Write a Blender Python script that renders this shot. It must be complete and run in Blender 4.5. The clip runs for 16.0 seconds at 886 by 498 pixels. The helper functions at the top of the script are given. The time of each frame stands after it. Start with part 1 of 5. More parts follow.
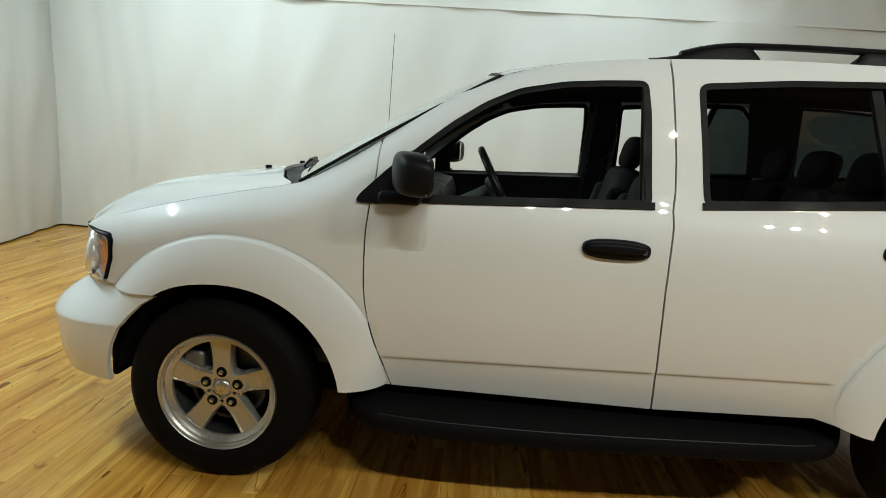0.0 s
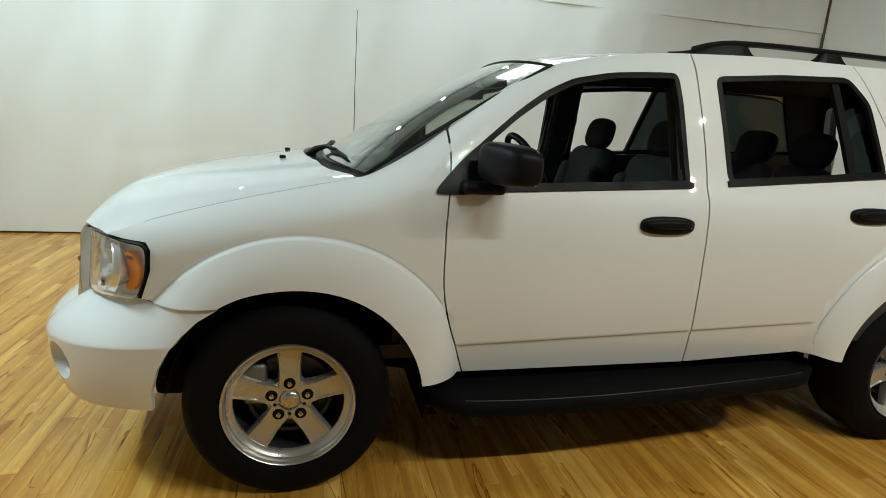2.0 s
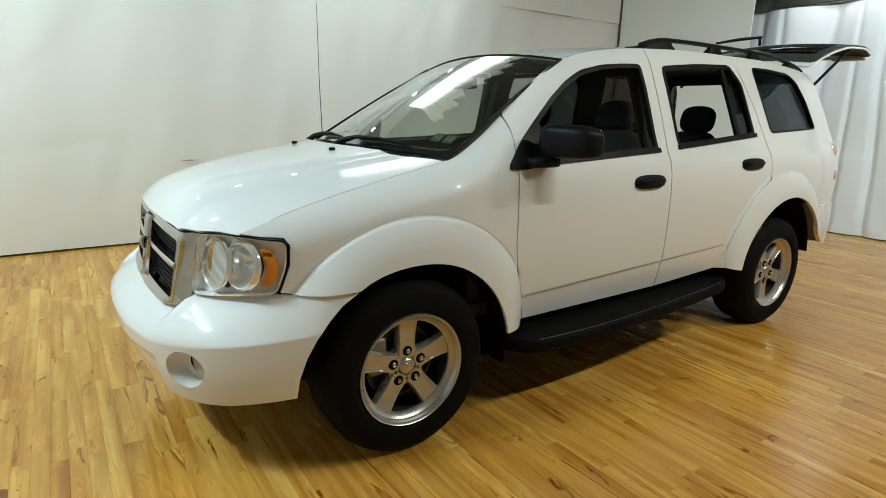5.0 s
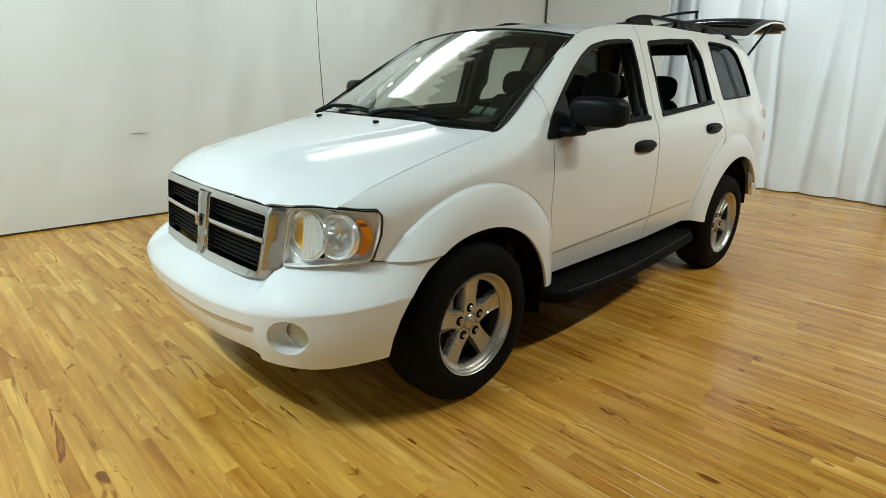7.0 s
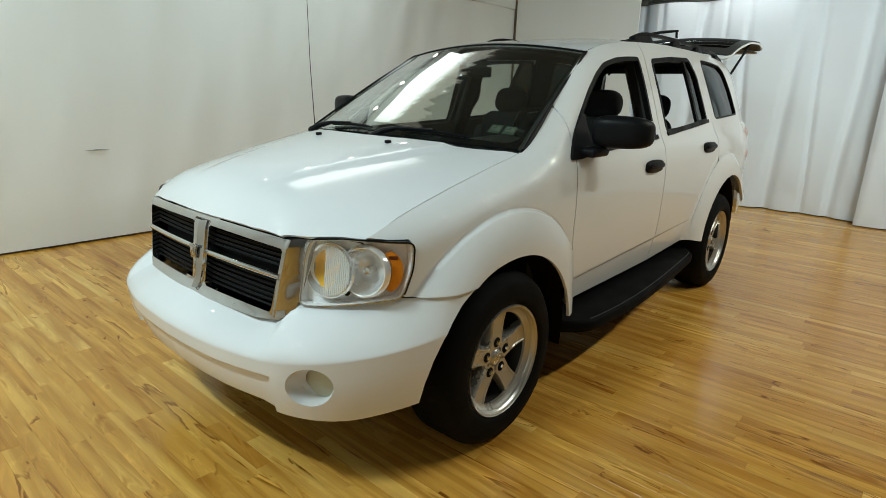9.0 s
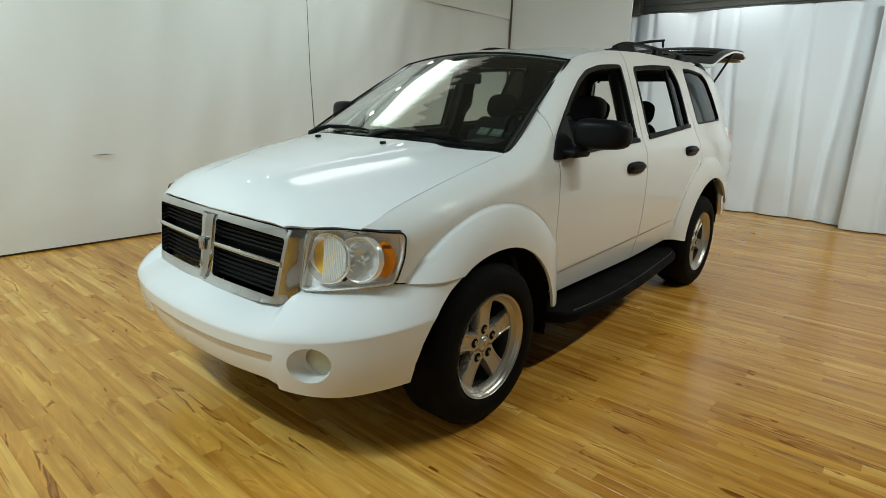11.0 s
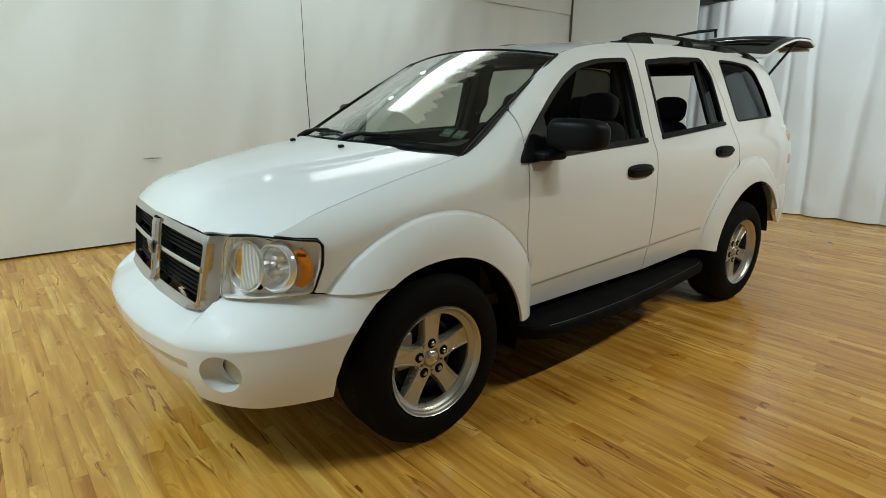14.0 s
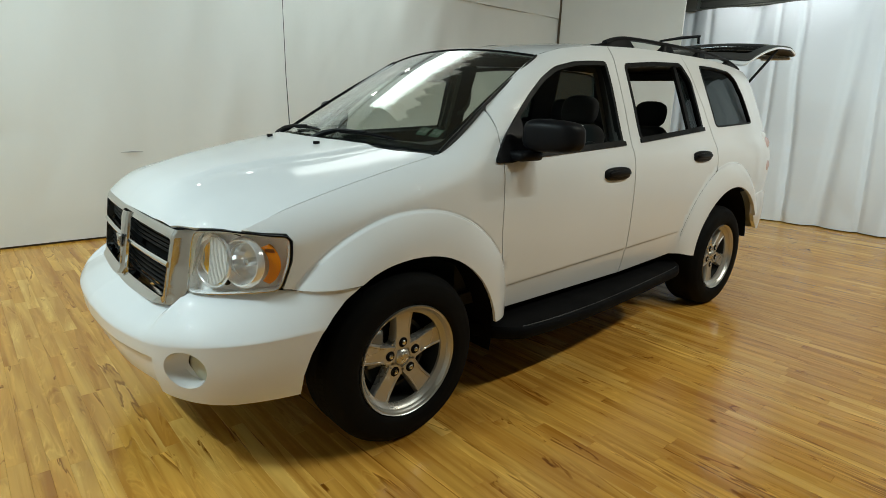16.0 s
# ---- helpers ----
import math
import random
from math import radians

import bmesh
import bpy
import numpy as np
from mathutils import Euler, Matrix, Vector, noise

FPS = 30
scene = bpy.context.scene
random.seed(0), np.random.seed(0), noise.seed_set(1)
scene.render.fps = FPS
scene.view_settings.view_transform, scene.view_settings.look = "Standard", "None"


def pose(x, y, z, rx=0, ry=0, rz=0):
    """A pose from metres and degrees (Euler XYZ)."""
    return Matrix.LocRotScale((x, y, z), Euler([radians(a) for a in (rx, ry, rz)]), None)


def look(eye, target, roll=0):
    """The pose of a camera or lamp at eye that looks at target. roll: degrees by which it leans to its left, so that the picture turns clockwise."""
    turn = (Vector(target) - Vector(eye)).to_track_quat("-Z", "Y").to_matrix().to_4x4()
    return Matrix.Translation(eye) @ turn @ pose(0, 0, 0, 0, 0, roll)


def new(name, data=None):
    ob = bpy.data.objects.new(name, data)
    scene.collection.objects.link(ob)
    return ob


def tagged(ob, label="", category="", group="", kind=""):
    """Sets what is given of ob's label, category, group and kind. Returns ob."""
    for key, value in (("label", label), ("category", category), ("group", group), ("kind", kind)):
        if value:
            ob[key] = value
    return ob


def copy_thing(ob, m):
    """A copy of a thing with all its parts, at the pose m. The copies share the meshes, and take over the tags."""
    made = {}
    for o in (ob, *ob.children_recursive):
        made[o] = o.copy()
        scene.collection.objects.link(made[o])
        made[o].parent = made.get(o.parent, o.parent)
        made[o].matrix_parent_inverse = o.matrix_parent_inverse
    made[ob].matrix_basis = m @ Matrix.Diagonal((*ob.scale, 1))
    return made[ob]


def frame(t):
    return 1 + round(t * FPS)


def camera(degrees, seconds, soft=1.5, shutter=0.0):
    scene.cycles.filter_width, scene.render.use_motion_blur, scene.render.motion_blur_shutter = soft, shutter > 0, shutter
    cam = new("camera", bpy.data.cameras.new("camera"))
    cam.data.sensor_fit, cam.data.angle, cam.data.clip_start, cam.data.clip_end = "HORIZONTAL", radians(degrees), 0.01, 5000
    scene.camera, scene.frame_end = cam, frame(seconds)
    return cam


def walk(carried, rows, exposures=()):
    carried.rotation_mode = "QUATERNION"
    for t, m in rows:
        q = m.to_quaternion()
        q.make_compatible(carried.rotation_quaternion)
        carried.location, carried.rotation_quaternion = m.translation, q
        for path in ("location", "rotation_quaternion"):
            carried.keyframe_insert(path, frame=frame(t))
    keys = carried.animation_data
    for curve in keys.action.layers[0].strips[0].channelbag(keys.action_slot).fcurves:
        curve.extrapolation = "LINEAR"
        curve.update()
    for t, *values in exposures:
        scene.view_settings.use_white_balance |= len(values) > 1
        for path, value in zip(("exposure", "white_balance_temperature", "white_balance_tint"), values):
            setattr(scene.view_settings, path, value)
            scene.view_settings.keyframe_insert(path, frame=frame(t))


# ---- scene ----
cam = camera(76.4, 16.0, 0.85)
PATH = [
    (0, (0.976, -2.971, 1.464), (0.845, -1.015, 1.068), 4.0),
    (0.5, (0.741, -3.022, 1.46), (0.753, -1.061, 1.066), 3.3),
    (1, (0.506, -2.995, 1.45), (0.619, -1.042, 1.034), 3.6),
    (1.5, (0.248, -2.93, 1.469), (0.529, -0.996, 1.04), 3.8),
    (2, (0.039, -2.921, 1.472), (0.495, -1.027, 1.018), 3.7),
    (2.5, (-0.236, -3.034, 1.433), (0.367, -1.177, 1.001), 3.3),
    (3, (-0.446, -3.03, 1.412), (0.239, -1.202, 0.977), 2.4),
    (3.5, (-0.696, -2.933, 1.473), (0.094, -1.166, 0.969), 1.8),
    (4, (-0.879, -2.934, 1.434), (0.037, -1.218, 0.97), 1.3),
    (6.3, (-1.56, -2.551, 1.478), (-0.309, -1.091, 0.928), 1.5),
    (6.5, (-1.634, -2.544, 1.481), (-0.357, -1.109, 0.923), 1.3),
    (7, (-1.83, -2.52, 1.476), (-0.49, -1.156, 0.89), 1.3),
    (7.5, (-1.886, -2.439, 1.464), (-0.5, -1.114, 0.897), 3.3),
    (8, (-1.877, -2.253, 1.475), (-0.482, -0.938, 0.905), 1.1),
    (8.5, (-1.869, -2.146, 1.479), (-0.418, -0.883, 0.931), 1.7),
    (11, (-2.0, -2.299, 1.457), (-0.53, -1.041, 0.951), 1.9),
    (11.5, (-1.92, -2.387, 1.463), (-0.465, -1.117, 0.944), 1.1),
    (12, (-1.819, -2.35, 1.458), (-0.371, -1.069, 0.945), 3.7),
    (12.5, (-1.731, -2.324, 1.463), (-0.312, -1.01, 0.954), 4.7),
    (13, (-1.626, -2.396, 1.455), (-0.293, -1.006, 0.916), 2.6),
    (13.5, (-1.503, -2.554, 1.464), (-0.243, -1.086, 0.96), 2.3),
    (14, (-1.455, -2.635, 1.469), (-0.209, -1.156, 0.959), 0.7),
    (14.5, (-1.507, -2.646, 1.469), (-0.195, -1.216, 0.986), 0.4),
    (15, (-1.579, -2.626, 1.455), (-0.228, -1.251, 0.921), 1.3),
    (15.5, (-1.547, -2.638, 1.444), (-0.193, -1.27, 0.898), 1.3),
    (16, (-1.4, -2.676, 1.46), (-0.123, -1.222, 0.954), 2.0),
]
walk(cam, [(t, look(eye, target, roll)) for t, eye, target, roll in PATH],
     [(0, 0.0), (4.0, 0.03), (6.5, 0.10), (7.5, 0.10), (8.0, 0.04), (8.6, -0.10), (11.0, -0.16), (16.0, -0.14)])

# ---- light and exposure ----
scene.view_settings.exposure = 0.0
world = bpy.data.worlds.new("room_air")
scene.world = world
world.use_nodes = True
world.node_tree.nodes["Background"].inputs[0].default_value = (0.9, 0.95, 1.0, 1)
world.node_tree.nodes["Background"].inputs[1].default_value = 0.005


def area(name, place, target, size, power, colour=(1, 0.96, 0.9), size_y=0):
    lamp = bpy.data.lights.new(name, "AREA")
    lamp.energy, lamp.color, lamp.size = power, colour, size
    lamp.shape = "DISK"
    if size_y:
        lamp.shape, lamp.size_y = "RECTANGLE", size_y
    ob = new(name, lamp)
    ob.matrix_world = look(place, target)
    return ob


# ---- materials ----
from mathutils.geometry import delaunay_2d_cdt


def material(name, colour, rough=0.5, metal=0.0, **more):
    m = bpy.data.materials.new(name)
    m.use_nodes = True
    b = m.node_tree.nodes["Principled BSDF"]
    b.inputs["Base Color"].default_value = (*colour, 1)
    b.inputs["Roughness"].default_value = rough
    b.inputs["Metallic"].default_value = metal
    for key, value in more.items():
        b.inputs[key.replace("_", " ")].default_value = value
    return m


def node(m, kind, **values):
    n = m.node_tree.nodes.new(kind)
    for key, value in values.items():
        n.inputs[key.replace("_", " ")].default_value = value
    return n


def link(m, a, b):
    m.node_tree.links.new(a, b)


def bsdf(m):
    return m.node_tree.nodes["Principled BSDF"]


def ramp(m, source, stops):
    r = m.node_tree.nodes.new("ShaderNodeValToRGB")
    while len(r.color_ramp.elements) < len(stops):
        r.color_ramp.elements.new(0.5)
    for e, (at, colour) in zip(r.color_ramp.elements, stops):
        e.position, e.color = at, (*colour, 1)
    link(m, source, r.inputs[0])
    return r


def texture(m, scale, detail=4, stretch=(1, 1, 1), kind="ShaderNodeTexNoise", source="Object"):
    c = m.node_tree.nodes.new("ShaderNodeTexCoord")
    p = m.node_tree.nodes.new("ShaderNodeMapping")
    p.inputs["Scale"].default_value = stretch
    t = m.node_tree.nodes.new(kind)
    t.inputs["Scale"].default_value = scale
    if kind == "ShaderNodeTexNoise":
        t.inputs["Detail"].default_value = detail
    link(m, c.outputs[source], p.inputs["Vector"])
    link(m, p.outputs[0], t.inputs["Vector"])
    return t


def bump(m, source, strength, distance=0.002):
    b = node(m, "ShaderNodeBump", Strength=strength, Distance=distance)
    link(m, source, b.inputs["Height"])
    link(m, b.outputs[0], bsdf(m).inputs["Normal"])
    return b


def worn(m, scale, low, high, key="Roughness"):
    t = texture(m, scale)
    r = node(m, "ShaderNodeMapRange", From_Min=0.3, From_Max=0.7, To_Min=low, To_Max=high)
    link(m, t.outputs[0], r.inputs["Value"])
    link(m, r.outputs[0], bsdf(m).inputs[key])
    return m


def glass(name, tint, gloss=0.02, film=0.075, rise=3.8):
    """A pane: straight-through tint, with a mirror film that grows at grazing angles."""
    m = bpy.data.materials.new(name)
    m.use_nodes = True
    n = m.node_tree.nodes
    n.remove(n["Principled BSDF"])
    clear, shine, mix, fresnel = (n.new("ShaderNodeBsdf" + k) if k in ("Transparent", "Glossy") else n.new("ShaderNode" + k) for k in ("Transparent", "Glossy", "MixShader", "LayerWeight"))
    clear.inputs[0].default_value = (*tint, 1)
    shine.inputs["Roughness"].default_value = gloss
    shine.inputs["Color"].default_value = (1, 1, 1, 1)
    # Schlick's law on the angle alone
    power = n.new("ShaderNodeMath")
    power.operation, power.inputs[1].default_value = "POWER", rise
    scale = n.new("ShaderNodeMath")
    scale.operation, scale.inputs[1].default_value, scale.inputs[2].default_value = "MULTIPLY_ADD", 0.95, film
    link(m, fresnel.outputs["Facing"], power.inputs[0])
    link(m, power.outputs[0], scale.inputs[0])
    link(m, scale.outputs[0], mix.inputs[0])
    link(m, clear.outputs[0], mix.inputs[1])
    link(m, shine.outputs[0], mix.inputs[2])
    link(m, mix.outputs[0], n["Material Output"].inputs[0])
    return m


PAINT = material("white_paint", (0.78, 0.79, 0.80), 0.45, Specular_IOR_Level=0.25, Coat_Weight=1.0, Coat_Roughness=0.012)
_d = texture(PAINT, 260, 2)
bump(PAINT, _d.outputs[0], 0.008, 0.0003)
_t = texture(PAINT, 1.3, 6)
_r = ramp(PAINT, _t.outputs[0], [(0.3, (0.76, 0.77, 0.775)), (0.7, (0.80, 0.81, 0.82))])
link(PAINT, _r.outputs[0], bsdf(PAINT).inputs["Base Color"])
CHROME = worn(material("chrome", (0.62, 0.63, 0.63), 0.06, 1.0), 9, 0.04, 0.11)
ALLOY = worn(material("painted_alloy", (0.52, 0.505, 0.47), 0.3, 0.7), 5, 0.24, 0.34)
BOWL = worn(material("lamp_bowl_silver", (0.97, 0.97, 0.965), 0.1, 0.6), 14, 0.05, 0.14)
RIM = worn(material("machined_rim", (0.56, 0.545, 0.515), 0.3, 0.85), 5, 0.26, 0.36)
BLACK = material("black_plastic", (0.007, 0.007, 0.008), 0.4, Specular_IOR_Level=0.10)
_t = texture(BLACK, 700, 2)
bump(BLACK, _t.outputs[0], 0.15, 0.0006)
worn(BLACK, 6, 0.32, 0.5)
GLOSSBLACK = material("glossy_black_trim", (0.005, 0.005, 0.006), 0.25, Specular_IOR_Level=0.14)
SEAL = material("black_seal_rubber", (0.005, 0.005, 0.005), 0.4, Specular_IOR_Level=0.10)
worn(SEAL, 9, 0.35, 0.55)
SLAT = material("matt_black_slat", (0.006, 0.006, 0.006), 0.5, Specular_IOR_Level=0.12)
STEP = material("ribbed_step_plastic", (0.005, 0.005, 0.0055), 0.45, Specular_IOR_Level=0.06)
_t = texture(STEP, 500, 3)
bump(STEP, _t.outputs[0], 0.25, 0.001)
worn(STEP, 4, 0.55, 0.75)
RUBBER = material("tyre_rubber", (0.004, 0.004, 0.004), 0.75, Specular_IOR_Level=0.10)
_t = texture(RUBBER, 90, 5)
bump(RUBBER, _t.outputs[0], 0.15, 0.001)
worn(RUBBER, 5, 0.6, 0.82)
DARK = material("underbody_black", (0.006, 0.006, 0.006), 0.85, Specular_IOR_Level=0.1)
STEEL = worn(material("grey_steel", (0.22, 0.22, 0.21), 0.45, 0.8), 10, 0.35, 0.6)
CLOTH = material("slate_seat_cloth", (0.018, 0.0185, 0.0195), 0.9)
_t = texture(CLOTH, 350, 3)
bump(CLOTH, _t.outputs[0], 0.4, 0.001)
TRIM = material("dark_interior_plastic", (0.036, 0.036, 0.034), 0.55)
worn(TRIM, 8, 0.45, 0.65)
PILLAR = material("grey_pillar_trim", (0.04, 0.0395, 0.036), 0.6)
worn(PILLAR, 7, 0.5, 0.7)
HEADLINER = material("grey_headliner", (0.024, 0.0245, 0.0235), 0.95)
WEBBING = material("grey_belt_webbing", (0.10, 0.10, 0.092), 0.75)
_t = texture(WEBBING, 420, 2, (1, 1, 0.2))
bump(WEBBING, _t.outputs[0], 0.4, 0.0006)
GLASS = glass("windscreen_glass", (0.84, 0.90, 0.86), 0.02, 0.075, 3.2)
TINT = glass("privacy_glass", (0.19, 0.22, 0.22), 0.02, 0.022, 6.5)
LENS = glass("clear_lens", (0.99, 0.99, 0.99), 0.01, 0.02)
AMBER = material("amber_reflector", (0.85, 0.26, 0.01), 0.18, Transmission_Weight=0.0, Coat_Weight=1.0)
RED = material("pale_red_lens", (0.58, 0.44, 0.42), 0.15, Coat_Weight=1.0)
MIRROR = material("mirror_glass", (0.85, 0.86, 0.86), 0.02, 1.0)

# ---- building helpers ----


def attach(ob, parent):
    ob.parent = parent
    return ob


def part(name, bm, mat, parent, label="", smooth=True):
    """Links a bmesh as one mesh object under a thing or part."""
    me = bpy.data.meshes.new(name)
    bmesh.ops.recalc_face_normals(bm, faces=bm.faces[:])
    bm.to_mesh(me)
    bm.free()
    me.materials.append(mat)
    if smooth:
        me.polygons.foreach_set("use_smooth", [True] * len(me.polygons))
        me.set_sharp_from_angle(angle=radians(38))
    ob = new(name, me)
    if parent:
        attach(ob, parent)
    if label:
        tagged(ob, label)
    return ob


def thing(name, label, category, m=None, group="", kind=""):
    ob = new(name)
    ob.empty_display_size = 0.2
    if m:
        ob.matrix_world = m
    return tagged(ob, label, category, group, kind)


def box(bm, centre, size, bevel=0.0, turn=None, segments=3):
    m = Matrix.Translation(centre) @ (turn or Matrix()) @ Matrix.Diagonal((*size, 1))
    made = bmesh.ops.create_cube(bm, size=1, matrix=m)["verts"]
    if bevel:
        edges = list({e for v in made for e in v.link_edges})
        bmesh.ops.bevel(bm, geom=edges, offset=bevel, segments=segments, profile=0.5, affect="EDGES")
    return bm


def boxes(*rows):
    bm = bmesh.new()
    for r in rows:
        box(bm, *r)
    return bm


def tube(bm, path, radius, sides=8, closed=False):
    """A round bar along a path of points; radius: a number or one for each point."""
    pts = [Vector(p) for p in path]
    n = len(pts)
    rings, side = [], None
    for i, p in enumerate(pts):
        a = pts[(i + 1) % n] if closed or i < n - 1 else p
        b = pts[i - 1] if closed or i else p
        d = (a - b).normalized()
        if side is None:
            side = d.orthogonal().normalized()
        side = (side - d * side.dot(d)).normalized()
        up = d.cross(side)
        r = radius if isinstance(radius, (int, float)) else radius[i]
        rings.append([bm.verts.new(p + (side * math.cos(2 * math.pi * k / sides) + up * math.sin(2 * math.pi * k / sides)) * r) for k in range(sides)])
    for i in range(n if closed else n - 1):
        a, b = rings[i], rings[(i + 1) % n]
        for k in range(sides):
            bm.faces.new((a[k], a[(k + 1) % sides], b[(k + 1) % sides], b[k]))
    if not closed:
        bm.faces.new(rings[0][::-1])
        bm.faces.new(rings[-1])
    return bm


def lathe(bm, profile, steps=64, m=None):
    """Turns a profile of (radius, height) round z, placed by m."""
    m = m or Matrix()
    rings = [[bm.verts.new(m @ Vector((r * math.cos(2 * math.pi * k / steps), r * math.sin(2 * math.pi * k / steps), h))) for k in range(steps)] for r, h in profile]
    for a, b in zip(rings, rings[1:]):
        for k in range(steps):
            bm.faces.new((a[k], a[(k + 1) % steps], b[(k + 1) % steps], b[k]))
    return bm


def curve(xs, ys):
    """A smooth function through the knots, with no overshoot."""
    n = len(xs)
    h = [xs[i + 1] - xs[i] for i in range(n - 1)]
    d = [(ys[i + 1] - ys[i]) / h[i] for i in range(n - 1)]
    m = [d[0]] + [0.0 if d[i - 1] * d[i] <= 0 else 2 * d[i - 1] * d[i] / (d[i - 1] + d[i]) for i in range(1, n - 1)] + [d[-1]]

    def at(x):
        if x <= xs[0]:
            return ys[0] + m[0] * (x - xs[0])
        if x >= xs[-1]:
            return ys[-1] + m[-1] * (x - xs[-1])
        i = max(k for k in range(n - 1) if xs[k] <= x)
        t = (x - xs[i]) / h[i]
        return ((1 + 2 * t) * (1 - t) ** 2 * ys[i] + t * (1 - t) ** 2 * h[i] * m[i] + t * t * (3 - 2 * t) * ys[i + 1] + t * t * (t - 1) * h[i] * m[i + 1])
    return at


def smooth(t):
    t = min(1.0, max(0.0, t))
    return t * t * (3 - 2 * t)


def rounded(points, radius=0.03, steps=4):
    """A closed outline with its corners rounded."""
    out, n = [], len(points)
    for i in range(n):
        p, a, b = Vector(points[i]), Vector(points[i - 1]), Vector(points[(i + 1) % n])
        ra = min(radius, (a - p).length * 0.45)
        rb = min(radius, (b - p).length * 0.45)
        s, e = p + (a - p).normalized() * ra, p + (b - p).normalized() * rb
        for k in range(steps + 1):
            t = k / steps
            out.append(tuple(s * (1 - t) ** 2 + p * 2 * t * (1 - t) + e * t * t))
    return out


def inset(points, d):
    """A closed outline moved inwards by d."""
    n = len(points)
    area2 = sum(points[i - 1][0] * points[i][1] - points[i][0] * points[i - 1][1] for i in range(n))
    s = 1 if area2 > 0 else -1
    out = []
    for i in range(n):
        p, a, b = Vector(points[i]), Vector(points[i - 1]), Vector(points[(i + 1) % n])
        u, v = p - a, b - p
        if u.length < 1e-6 or v.length < 1e-6:
            continue
        n1, n2 = Vector((-u.y, u.x)).normalized() * s, Vector((-v.y, v.x)).normalized() * s
        nn = (n1 + n2)
        if nn.length < 1e-6:
            continue
        nn.normalize()
        out.append(tuple(p + nn * d / max(0.5, nn.dot(n1))))
    return out


def dense(points, step):
    out, n = [], len(points)
    for i in range(n):
        a, b = Vector(points[i]), Vector(points[(i + 1) % n])
        k = max(1, math.ceil((b - a).length / step))
        out += [tuple(a.lerp(b, j / k)) for j in range(k)]
    return [p for i, p in enumerate(out) if (Vector(p) - Vector(out[i - 1])).length > 1e-4]


def inside(px, py, poly):
    hit = np.zeros(len(px), bool)
    q = np.array(poly)
    x0, y0 = q[:, 0], q[:, 1]
    x1, y1 = np.roll(x0, -1), np.roll(y0, -1)
    for a, b, c, d in zip(x0, y0, x1, y1):
        if b == d:
            continue
        hit ^= ((b > py) != (d > py)) & (px < (c - a) * (py - b) / (d - b) + a)
    return hit


